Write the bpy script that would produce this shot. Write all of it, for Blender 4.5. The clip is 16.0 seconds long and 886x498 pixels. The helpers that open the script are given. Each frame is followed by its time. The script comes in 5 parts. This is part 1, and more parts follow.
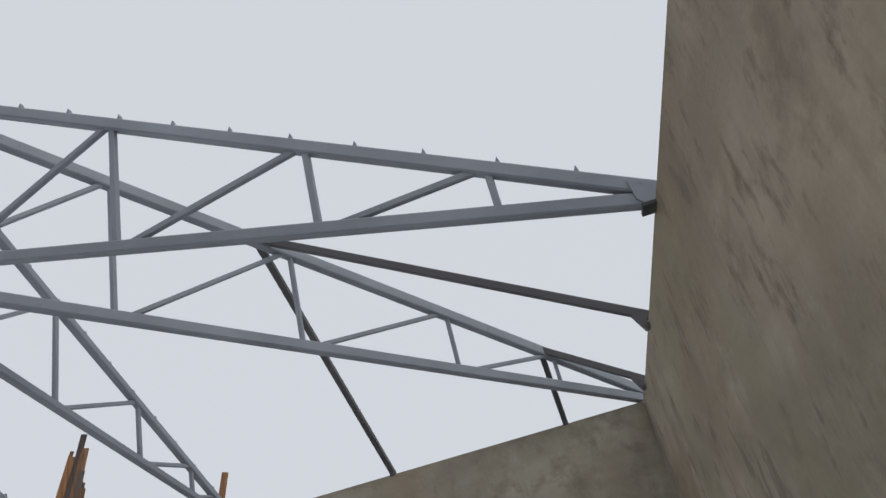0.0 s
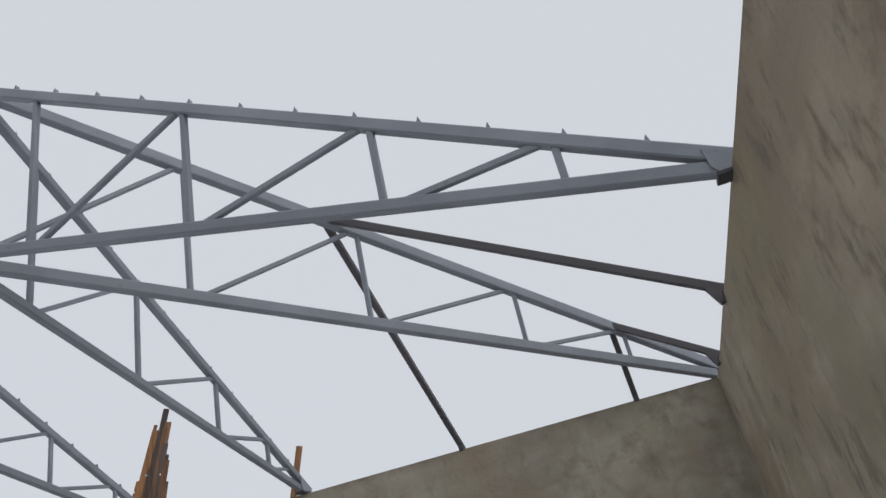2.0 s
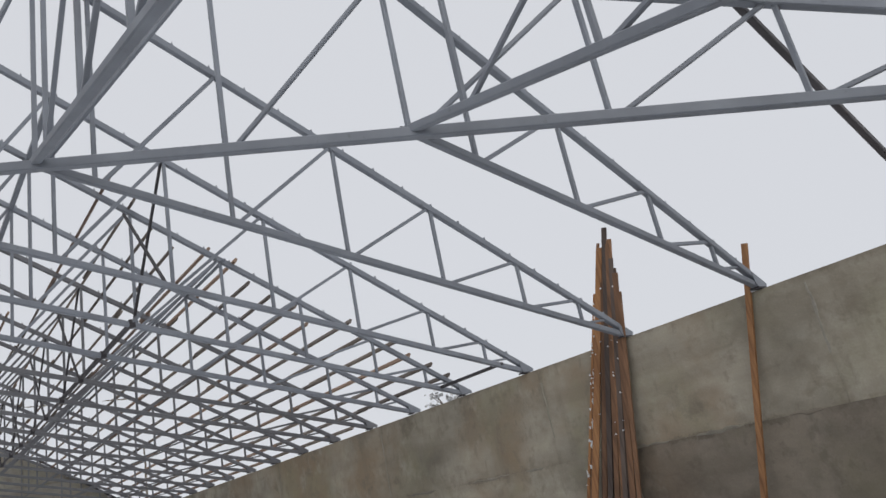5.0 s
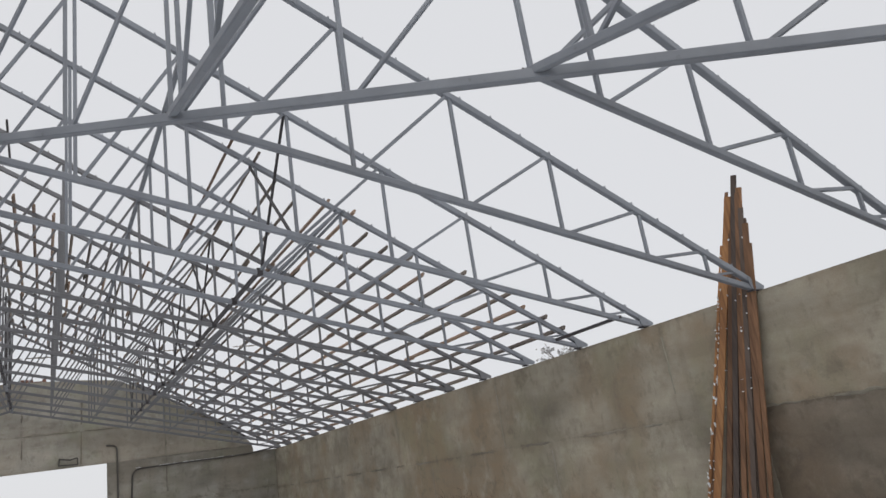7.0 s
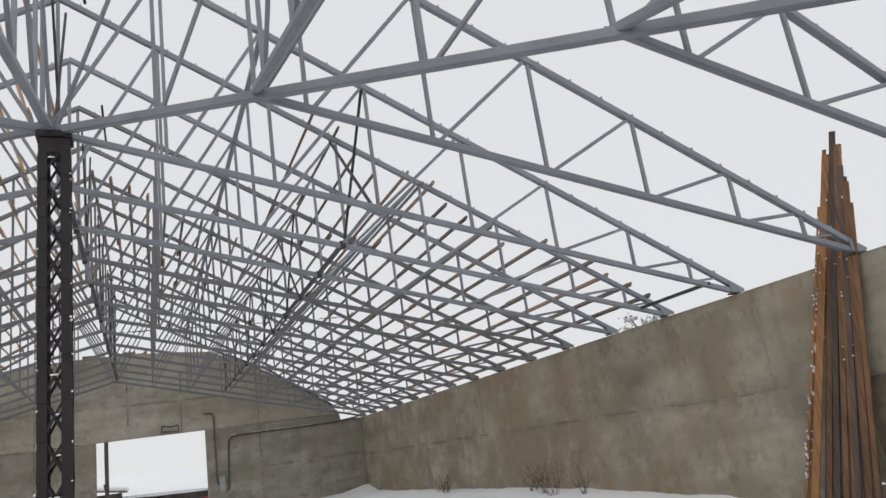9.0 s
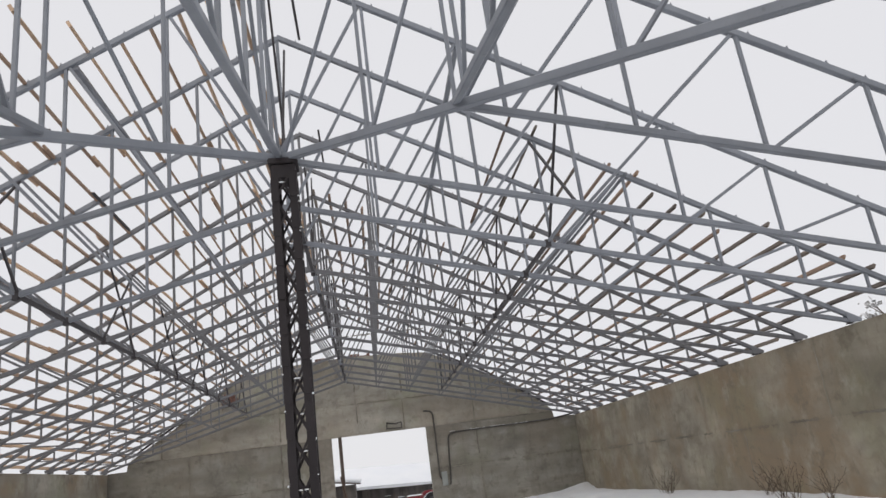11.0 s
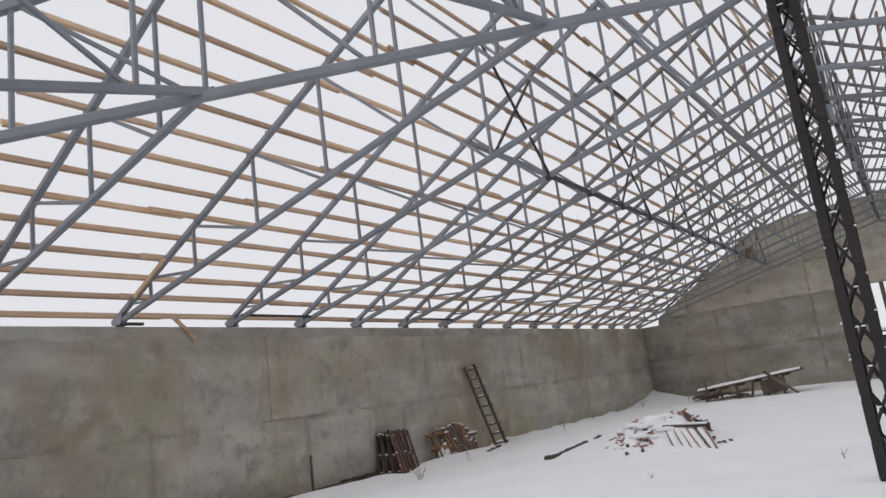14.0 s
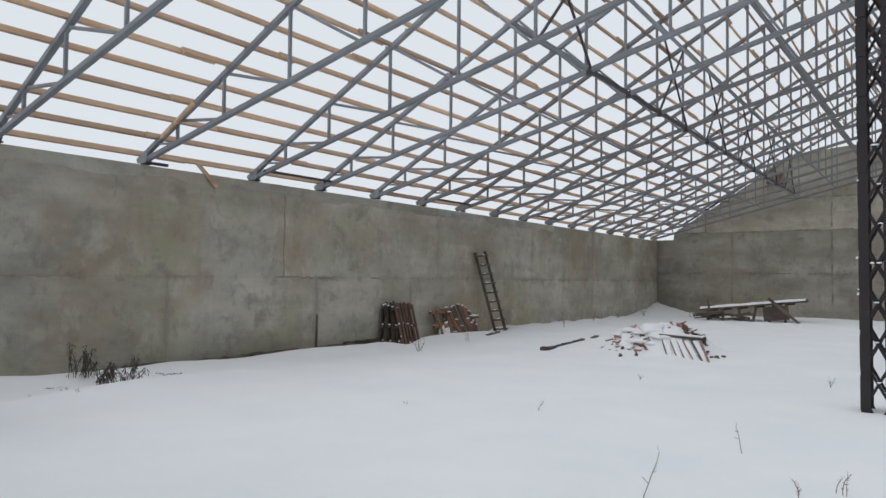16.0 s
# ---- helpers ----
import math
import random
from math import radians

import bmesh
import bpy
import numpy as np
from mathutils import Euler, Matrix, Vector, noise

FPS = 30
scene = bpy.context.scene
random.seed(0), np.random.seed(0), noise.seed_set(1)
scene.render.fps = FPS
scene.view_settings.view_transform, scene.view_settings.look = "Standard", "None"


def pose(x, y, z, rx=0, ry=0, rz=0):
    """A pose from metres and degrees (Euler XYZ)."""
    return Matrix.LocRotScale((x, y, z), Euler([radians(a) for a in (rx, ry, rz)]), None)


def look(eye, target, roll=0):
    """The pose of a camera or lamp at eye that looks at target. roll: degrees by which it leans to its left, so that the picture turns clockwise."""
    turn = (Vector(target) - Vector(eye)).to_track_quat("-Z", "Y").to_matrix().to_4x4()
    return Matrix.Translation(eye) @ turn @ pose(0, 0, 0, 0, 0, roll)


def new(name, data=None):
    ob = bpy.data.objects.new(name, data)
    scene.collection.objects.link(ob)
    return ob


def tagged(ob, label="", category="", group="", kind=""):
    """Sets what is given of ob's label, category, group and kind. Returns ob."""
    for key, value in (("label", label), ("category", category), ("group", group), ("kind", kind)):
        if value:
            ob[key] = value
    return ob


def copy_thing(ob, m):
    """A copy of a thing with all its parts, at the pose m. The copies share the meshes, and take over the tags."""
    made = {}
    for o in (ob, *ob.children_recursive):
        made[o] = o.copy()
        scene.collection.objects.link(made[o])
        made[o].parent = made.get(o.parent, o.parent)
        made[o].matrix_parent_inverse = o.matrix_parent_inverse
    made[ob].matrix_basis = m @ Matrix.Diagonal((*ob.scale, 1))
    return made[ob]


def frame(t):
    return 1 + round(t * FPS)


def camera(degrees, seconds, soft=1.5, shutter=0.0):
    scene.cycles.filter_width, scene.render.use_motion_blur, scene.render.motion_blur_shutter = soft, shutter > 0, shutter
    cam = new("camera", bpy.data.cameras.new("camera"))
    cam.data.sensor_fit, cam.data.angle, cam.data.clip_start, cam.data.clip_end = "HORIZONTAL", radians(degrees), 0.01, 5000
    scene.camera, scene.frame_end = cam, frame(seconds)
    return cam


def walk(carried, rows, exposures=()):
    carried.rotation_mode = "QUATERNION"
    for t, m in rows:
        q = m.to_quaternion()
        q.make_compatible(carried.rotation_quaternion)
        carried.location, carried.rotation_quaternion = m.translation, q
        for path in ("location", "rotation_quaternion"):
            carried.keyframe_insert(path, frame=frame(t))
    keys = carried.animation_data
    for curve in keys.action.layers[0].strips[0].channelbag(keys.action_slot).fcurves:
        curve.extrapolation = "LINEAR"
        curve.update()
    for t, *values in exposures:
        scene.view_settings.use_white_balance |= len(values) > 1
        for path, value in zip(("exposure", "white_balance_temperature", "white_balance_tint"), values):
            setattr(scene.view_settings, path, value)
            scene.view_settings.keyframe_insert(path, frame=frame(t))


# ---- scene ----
# ---------------------------------------------------------------- camera
cam = camera(63.42, 16.0, soft=1.5)

# seconds, place in metres, heading from +y towards +x, elevation, lean (degrees)
PATH = [
    (0.0, 1.150, 0.815, 1.794, 82.66, 26.29, -14.91),
    (0.5, 1.167, 0.797, 1.795, 87.02, 25.77, -14.77),
    (1.0, 1.175, 0.791, 1.804, 87.04, 25.87, -15.23),
    (1.5, 1.191, 0.813, 1.807, 83.73, 25.86, -14.53),
    (2.0, 1.187, 0.835, 1.809, 76.60, 25.74, -13.30),
    (2.5, 1.187, 0.879, 1.810, 71.53, 24.96, -13.37),
    (3.0, 1.192, 0.878, 1.816, 71.74, 22.87, -13.02),
    (3.5, 1.190, 0.923, 1.836, 62.73, 21.59, -11.43),
    (4.0, 1.183, 0.961, 1.826, 57.02, 18.80, -11.15),
    (4.5, 1.146, 1.012, 1.846, 44.70, 18.11, -11.10),
    (5.0, 1.118, 1.038, 1.847, 40.18, 18.26, -11.84),
    (5.2, 1.134, 1.064, 1.846, 39.45, 18.40, -11.85),
    (7.5, 1.070, 1.247, 1.801, 29.42, 15.53, -8.59),
    (8.0, 1.075, 1.267, 1.796, 28.94, 14.98, -8.78),
    (8.5, 1.068, 1.274, 1.805, 26.52, 15.20, -8.94),
    (8.7, 1.063, 1.281, 1.806, 25.62, 15.12, -8.69),
    (10.8, 0.930, 1.314, 1.862, 8.91, 16.66, -8.26),
    (11.0, 0.968, 1.313, 1.857, 7.44, 17.02, -7.69),
    (11.5, 0.911, 1.304, 1.841, -2.52, 16.28, -6.10),
    (12.0, 0.904, 1.262, 1.834, -11.96, 17.16, -5.99),
    (12.5, 0.880, 1.209, 1.799, -22.41, 13.66, -7.88),
    (13.0, 0.842, 1.165, 1.758, -28.28, 13.43, -7.73),
    (13.5, 0.789, 1.129, 1.704, -31.91, 12.98, -8.19),
    (14.0, 0.718, 1.126, 1.699, -32.79, 11.36, -7.55),
    (14.5, 0.793, 1.102, 1.642, -32.30, 9.46, -4.65),
    (15.0, 0.758, 1.096, 1.619, -41.60, 6.48, -3.40),
    (15.5, 0.705, 1.092, 1.600, -40.00, 3.20, -0.65),
    (16.0, 0.708, 1.088, 1.609, -34.87, 2.37, 0.55),
]


def stance(x, y, z, az, el, lean):
    a, e, r = radians(az), radians(el), radians(lean)
    ahead = Vector((math.sin(a) * math.cos(e), math.cos(a) * math.cos(e), math.sin(e)))
    right = Vector((math.cos(a), -math.sin(a), 0))
    up = right.cross(ahead)
    side, top = math.cos(r) * right + math.sin(r) * up, math.cos(r) * up - math.sin(r) * right
    m = Matrix((side, top, -ahead)).transposed().to_4x4()
    m.translation = (x, y, z)
    return m


walk(cam, [(row[0], stance(*row[1:])) for row in PATH], exposures=[(0.0, 0.0, 6500, 10), (4.0, -0.03, 6550, 11), (5.2, 0.05, 6650, 11), (8.5, 0.17, 6850, 11), (11.0, 0.22, 6850, 12.5), (13.0, 0.22, 6850, 13), (14.5, 0.2, 6700, 12), (15.2, 0.2, 6580, 9), (16.0, 0.2, 6500, 8)])

# ---------------------------------------------------------------- light: an overcast winter sky
SUN_EL, SUN_ROT = radians(34), radians(200)
world = bpy.data.worlds.new("overcast_sky")
scene.world = world
world.use_nodes = True
wn = world.node_tree
wn.nodes.clear()
w_out = wn.nodes.new("ShaderNodeOutputWorld")
w_bg = wn.nodes.new("ShaderNodeBackground")
w_sky = wn.nodes.new("ShaderNodeTexSky")
w_sky.sky_type, w_sky.sun_disc = "NISHITA", False
w_sky.sun_elevation, w_sky.sun_rotation = SUN_EL, SUN_ROT
w_mix = wn.nodes.new("ShaderNodeMix")
w_mix.data_type = "RGBA"
w_mix.inputs["Factor"].default_value = 0.97
w_mix.inputs["B"].default_value = (6.55, 6.85, 7.35, 1)
w_bg.inputs["Strength"].default_value = 0.1
wn.links.new(w_sky.outputs["Color"], w_mix.inputs["A"])
wn.links.new(w_mix.outputs["Result"], w_bg.inputs["Color"])
wn.links.new(w_bg.outputs["Background"], w_out.inputs["Surface"])

sun = new("sun", bpy.data.lights.new("sun", "SUN"))
sun.data.energy, sun.data.angle, sun.data.color = 0.5, radians(40), (1.0, 0.97, 0.93)
sun.matrix_world = look((0, 0, 30), (0 + 8, 0 + 14, 30 - 14))


# ---------------------------------------------------------------- materials
class Paint:
    """A short way to write node materials."""

    def __init__(self, name, rough=0.7, metal=0.0):
        self.mat = bpy.data.materials.new(name)
        self.mat.use_nodes = True
        self.t = self.mat.node_tree
        self.bsdf = self.t.nodes["Principled BSDF"]
        self.bsdf.inputs["Roughness"].default_value = rough
        self.bsdf.inputs["Metallic"].default_value = metal
        self.coord = self.t.nodes.new("ShaderNodeNewGeometry").outputs["Position"]

    def node(self, kind, **values):
        n = self.t.nodes.new(kind)
        for k, v in values.items():
            n.inputs[k.replace("_", " ")].default_value = v
        return n

    def local(self):
        self.coord = self.t.nodes.new("ShaderNodeTexCoord").outputs["Object"]
        return self

    def noise(self, scale, detail=4.0, stretch=(1, 1, 1), rough=0.55, shift=(0, 0, 0)):
        m = self.t.nodes.new("ShaderNodeMapping")
        m.inputs["Scale"].default_value = stretch
        m.inputs["Location"].default_value = shift
        self.t.links.new(self.coord, m.inputs["Vector"])
        n = self.node("ShaderNodeTexNoise", Scale=scale, Detail=detail, Roughness=rough)
        self.t.links.new(m.outputs["Vector"], n.inputs["Vector"])
        return n.outputs["Fac"]

    def ramp(self, fac, stops):
        r = self.t.nodes.new("ShaderNodeValToRGB")
        while len(r.color_ramp.elements) < len(stops):
            r.color_ramp.elements.new(0.5)
        for e, (pos, col) in zip(r.color_ramp.elements, stops):
            e.position = pos
            e.color = (*col, 1) if len(col) == 3 else col
        self.t.links.new(fac, r.inputs["Fac"])
        return r.outputs["Color"]

    def mix(self, fac, a, b, how="MIX"):
        m = self.t.nodes.new("ShaderNodeMix")
        m.data_type, m.blend_type = "RGBA", how
        for key, v in (("Factor", fac), ("A", a), ("B", b)):
            if isinstance(v, (int, float)):
                m.inputs[key].default_value = v
            elif isinstance(v, tuple):
                m.inputs[key].default_value = (*v, 1)
            else:
                self.t.links.new(v, m.inputs[key])
        return m.outputs["Result"]

    def chance(self):
        return self.t.nodes.new("ShaderNodeObjectInfo").outputs["Random"]

    def island(self):
        return self.t.nodes.new("ShaderNodeNewGeometry").outputs["Random Per Island"]

    def colour(self, c):
        if isinstance(c, tuple):
            self.bsdf.inputs["Base Color"].default_value = (*c, 1)
        else:
            self.t.links.new(c, self.bsdf.inputs["Base Color"])
        return self

    def bump(self, height, strength=0.3, distance=0.01):
        b = self.node("ShaderNodeBump", Strength=strength, Distance=distance)
        self.t.links.new(height, b.inputs["Height"])
        self.t.links.new(b.outputs["Normal"], self.bsdf.inputs["Normal"])
        return self


GREY = lambda v: (v, v, v)


def concrete(name, tone, shift, along=None, streak=0.4, warm=0.5, green=0.5, spots=0.35):
    """Old concrete: clouds, warm and green patches, runs, blots, pale bloom; ragged dirt along the edges of each panel.
    along: the panel's long axis, X or Y."""
    p = Paint(name, rough=0.9)
    r, g, b = tone
    dim = lambda k, w=1.0: (r * k * w, g * k, b * k / w)
    cloud = p.noise(0.55, 6, (1, 1, 1.7), 0.58, shift)
    base = p.ramp(cloud, [(0.3, dim(0.6)), (0.5, tone), (0.7, dim(1.3))])
    tint = p.noise(0.3, 6, (1, 1, 1), 0.6, (shift[0] + 7, 3, 1))
    base = p.mix(p.ramp(tint, [(0.47, GREY(0)), (0.62, GREY(warm))]), base, (r * 0.80, g * 0.67, b * 0.56))
    moss = p.noise(0.62, 6, (1, 1, 0.9), 0.65, (shift[0] - 4, 11, 6))
    base = p.mix(p.ramp(moss, [(0.5, GREY(0)), (0.64, GREY(green))]), base, (r * 0.82, g * 0.88, b * 0.72))
    runs = p.noise(1.7, 5, (1, 1, 0.16), 0.6, shift)
    base = p.mix(p.ramp(runs, [(0.54, GREY(0)), (0.74, GREY(streak))]), base, dim(0.55, 1.03))
    blot = p.noise(1.3, 6, (1, 1, 1.3), 0.64, (1, shift[0], 5))
    base = p.mix(p.ramp(blot, [(0.56, GREY(0)), (0.68, GREY(0.75))]), base, dim(0.55, 1.05))
    pale = p.noise(1.2, 6, (1, 1, 0.8), 0.68, (9, shift[0], 2))
    base = p.mix(p.ramp(pale, [(0.55, GREY(0)), (0.7, GREY(0.55))]), base, dim(1.38, 0.97))
    smear = p.noise(1.0, 4, (0.22, 0.22, 1.5), 0.6, (shift[0] + 3, 2, 7))
    base = p.mix(p.ramp(smear, [(0.46, GREY(0)), (0.62, GREY(0.5))]), base, dim(0.68, 1.04))
    spot = p.noise(4.6, 5, (1, 1, 0.62), 0.62, (shift[0] + 5, 6, 2))
    base = p.mix(p.ramp(spot, [(0.56, GREY(0)), (0.66, GREY(spots))]), base, dim(0.5, 1.04))
    vein = p.ramp(p.noise(0.8, 2, (1, 1, 1.6), 0.5, (shift[0] + 2, 5, 9)), [(0.46, GREY(0)), (0.5, GREY(0.3)), (0.535, GREY(0))])
    part_of = p.ramp(p.noise(0.6, 4, (1, 1, 1), 0.6, (shift[0] + 12, 8, 3)), [(0.5, GREY(0)), (0.6, GREY(1))])
    base = p.mix(p.mix(1.0, vein, part_of, "MULTIPLY"), base, dim(0.5, 1.05))
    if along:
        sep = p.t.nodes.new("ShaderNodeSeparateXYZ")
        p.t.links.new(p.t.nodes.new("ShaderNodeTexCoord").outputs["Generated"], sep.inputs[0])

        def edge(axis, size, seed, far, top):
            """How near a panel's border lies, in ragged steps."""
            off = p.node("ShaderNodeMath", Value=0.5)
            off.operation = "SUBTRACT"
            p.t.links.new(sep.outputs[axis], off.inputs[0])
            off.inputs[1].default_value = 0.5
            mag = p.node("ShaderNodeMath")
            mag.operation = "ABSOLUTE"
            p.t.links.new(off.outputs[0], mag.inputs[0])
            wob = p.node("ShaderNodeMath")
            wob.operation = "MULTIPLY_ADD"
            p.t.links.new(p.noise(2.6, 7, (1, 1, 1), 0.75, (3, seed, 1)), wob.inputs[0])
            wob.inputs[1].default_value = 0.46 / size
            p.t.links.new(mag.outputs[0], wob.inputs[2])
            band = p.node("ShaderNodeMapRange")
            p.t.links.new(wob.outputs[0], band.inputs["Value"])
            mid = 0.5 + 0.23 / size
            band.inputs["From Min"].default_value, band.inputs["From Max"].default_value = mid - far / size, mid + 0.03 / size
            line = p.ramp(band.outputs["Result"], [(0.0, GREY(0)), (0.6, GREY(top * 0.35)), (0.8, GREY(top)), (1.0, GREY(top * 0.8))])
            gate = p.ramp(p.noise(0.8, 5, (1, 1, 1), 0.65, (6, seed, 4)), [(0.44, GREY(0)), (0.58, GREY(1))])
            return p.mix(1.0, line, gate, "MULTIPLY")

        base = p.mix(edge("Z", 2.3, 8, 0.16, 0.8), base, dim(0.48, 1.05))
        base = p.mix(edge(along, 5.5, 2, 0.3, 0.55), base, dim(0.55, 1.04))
    fine = p.noise(34, 4, (1, 1, 1), 0.7)
    base = p.mix(0.16, base, p.ramp(fine, [(0.3, GREY(0.4)), (0.7, GREY(1.1))]), "MULTIPLY")
    per = p.ramp(p.chance(), [(0.0, GREY(0.93)), (1.0, GREY(1.06))])
    p.colour(p.mix(1.0, base, per, "MULTIPLY"))
    p.bump(p.noise(9, 7, (1, 1, 1), 0.72), 0.5, 0.02)
    return p.mat


def steel(name, tone, wear, rough=0.5):
    p = Paint(name, rough=rough)
    r, g, b = tone
    n = p.noise(1.6, 4)
    c = p.ramp(n, [(0.3, (r * 0.86, g * 0.86, b * 0.87)), (0.7, (r * 1.12, g * 1.12, b * 1.12))])
    s = p.noise(9, 5, (1, 1, 1), 0.65)
    c = p.mix(p.ramp(s, [(0.63, GREY(0)), (0.74, GREY(0.75))]), c, wear)
    c = p.mix(1.0, c, p.ramp(p.chance(), [(0, GREY(0.9)), (1, GREY(1.08))]), "MULTIPLY")
    p.colour(c).bump(p.noise(60, 3), 0.12, 0.002)
    return p.mat


def timber(name, light, dark, along):
    """along: stretch that runs the grain down the piece."""
    p = Paint(name, rough=0.8)
    g = p.noise(6, 5, along, 0.6)
    c = p.ramp(g, [(0.3, dark), (0.55, light), (0.8, tuple(min(1, v * 1.2) for v in light))])
    k = p.noise(1.3, 3)
    c = p.mix(p.ramp(k, [(0.45, GREY(0)), (0.75, GREY(0.6))]), c, dark)
    c = p.mix(1.0, c, p.ramp(p.chance(), [(0, (0.62, 0.6, 0.6)), (0.5, (0.95, 0.93, 0.9)), (1, (1.2, 1.15, 1.05))]), "MULTIPLY")
    p.colour(c).bump(g, 0.3, 0.004)
    return p.mat


def snow_paint():
    p = Paint("snow", rough=0.85)
    c = p.ramp(p.noise(0.6, 4), [(0.3, (0.855, 0.88, 0.915)), (0.7, (0.915, 0.93, 0.945))])
    p.colour(c)
    soft = p.noise(1.4, 5, (1, 1, 1), 0.5)
    p.bump(soft, 0.25, 0.08)
    p.bsdf.inputs["Subsurface Weight"].default_value = 0.0
    return p.mat


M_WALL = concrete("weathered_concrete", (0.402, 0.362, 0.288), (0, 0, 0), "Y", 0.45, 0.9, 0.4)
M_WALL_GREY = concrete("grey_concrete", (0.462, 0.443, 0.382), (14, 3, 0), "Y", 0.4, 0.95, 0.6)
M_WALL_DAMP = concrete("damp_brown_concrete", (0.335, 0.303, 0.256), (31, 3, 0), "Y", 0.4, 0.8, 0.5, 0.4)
M_FILLET = concrete("fillet_mortar", (0.355, 0.333, 0.284), (8, 5, 5))
# darker brown for the east wall's lowest panel nearest y = 0
M_WALL_LOW = concrete("dark_brown_concrete", (0.25, 0.215, 0.17), (9, 3, 0), "Y", 0.4, 0.6, 0.4)
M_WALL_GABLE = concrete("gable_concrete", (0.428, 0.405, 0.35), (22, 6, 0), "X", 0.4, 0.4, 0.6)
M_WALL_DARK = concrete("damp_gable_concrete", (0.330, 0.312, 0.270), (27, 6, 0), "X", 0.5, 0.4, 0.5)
M_WALL_BROWN = concrete("streaked_concrete", (0.335, 0.28, 0.205), (4, 9, 2), None, 0.8, 0.85, 0.6, 0.85)
M_STRIP = concrete("levelling_concrete", (0.45, 0.438, 0.388), (18, 2, 0), None, 0.3, 0.5, 0.4, 0.25)
M_JOINT = concrete("joint_mortar", (0.27, 0.248, 0.207), (5, 5, 5))
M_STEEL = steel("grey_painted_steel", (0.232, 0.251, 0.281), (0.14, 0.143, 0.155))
# darker, more neutral grey for the trusses farther down the hall
M_STEEL_FAR = steel("darker_grey_steel", (0.172, 0.175, 0.185), (0.105, 0.10, 0.092))
M_DARK = steel("dark_steel", (0.05, 0.046, 0.05), (0.09, 0.06, 0.045), 0.6)
M_COLUMN = steel("brown_primed_steel", (0.028, 0.0225, 0.0245), (0.06, 0.042, 0.038), 0.75)
M_RAFTER = steel("unpainted_steel", (0.085, 0.078, 0.082), (0.12, 0.085, 0.06), 0.6)
M_PURLIN = timber("fresh_pine", (0.63, 0.46, 0.335), (0.44, 0.295, 0.20), (1, 0.05, 1))
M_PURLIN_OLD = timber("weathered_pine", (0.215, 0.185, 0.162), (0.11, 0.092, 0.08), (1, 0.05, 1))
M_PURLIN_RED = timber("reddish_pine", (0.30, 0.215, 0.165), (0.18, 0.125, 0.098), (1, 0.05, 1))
M_POLE = timber("orange_board", (0.40, 0.205, 0.09), (0.20, 0.095, 0.045), (3.5, 3.5, 0.1))
M_POLE_DARK = timber("brown_board", (0.26, 0.14, 0.078), (0.12, 0.066, 0.04), (3.5, 3.5, 0.1))
M_POLE_GREY = timber("grey_brown_board", (0.15, 0.118, 0.102), (0.08, 0.06, 0.052), (3.5, 3.5, 0.1))
M_OLDWOOD = timber("old_grey_wood", (0.13, 0.105, 0.088), (0.06, 0.047, 0.04), (0.3, 0.3, 0.3))
M_REDWOOD = timber("red_brown_wood", (0.165, 0.098, 0.076), (0.085, 0.052, 0.042), (0.4, 0.4, 0.4))
M_ORANGE = timber("orange_wood", (0.29, 0.16, 0.09), (0.15, 0.08, 0.05), (0.4, 0.4, 0.4))
M_STALK = Paint("dry_stalk", rough=0.9).colour((0.23, 0.19, 0.15)).mat
M_LEAF = Paint("withered_leaf", rough=0.9).colour((0.075, 0.062, 0.055)).mat
M_TWIG = Paint("twig", rough=0.9).colour((0.10, 0.075, 0.055)).mat
M_SNOW = snow_paint()
M_TRESTLE = timber("dark_rough_wood", (0.11, 0.075, 0.058), (0.05, 0.036, 0.03), (1, 1, 0.1))
M_BRICK = timber("broken_red_brick", (0.42, 0.265, 0.24), (0.27, 0.155, 0.14), (1, 1, 1))
M_LOOSE = timber("red_brick", (0.26, 0.14, 0.112), (0.17, 0.09, 0.075), (1, 1, 1))
M_CONDUIT = steel("conduit_steel", (0.085, 0.078, 0.07), (0.13, 0.10, 0.08))
M_BOX = steel("box_enamel", (0.36, 0.38, 0.36), (0.22, 0.21, 0.19))
M_BARN = timber("barn_boards", (0.135, 0.124, 0.118), (0.07, 0.064, 0.06), (1, 1, 0.1))
M_TYRE = Paint("tyre_rubber", rough=0.9).colour((0.025, 0.025, 0.028)).mat
M_RED = steel("red_enamel", (0.30, 0.03, 0.04), (0.13, 0.05, 0.045), 0.5)
M_FROST = Paint("frosted_twigs", rough=0.9).colour((0.52, 0.52, 0.52)).mat


# ---------------------------------------------------------------- building helpers
def link(name, mesh, parent=None, label=""):
    ob = new(name, mesh)
    if parent is not None:
        ob.parent = parent
    if label:
        ob["label"] = label
    return ob


def part(name, bm, material, parent, label=""):
    me = bpy.data.meshes.new(name)
    bm.to_mesh(me)
    bm.free()
    me.materials.append(material)
    return link(name, me, parent, label)


def thing(name, label, category, group="", kind="", at=(0, 0, 0)):
    ob = new(name)
    ob.empty_display_size = 0.2
    ob.location = at
    return tagged(ob, label, category, group, kind)


def raw(name, verts, faces, material, smooth=False):
    me = bpy.data.meshes.new(name)
    me.from_pydata(verts, [], faces)
    me.materials.append(material)
    if smooth:
        me.shade_smooth()
    me.update()
    return me


def section(wide, high, cut):
    w, h = wide / 2, high / 2
    return [(-w + cut, -h), (w - cut, -h), (w, -h + cut), (w, h - cut), (w - cut, h), (-w + cut, h), (-w, h - cut), (-w, -h + cut)]


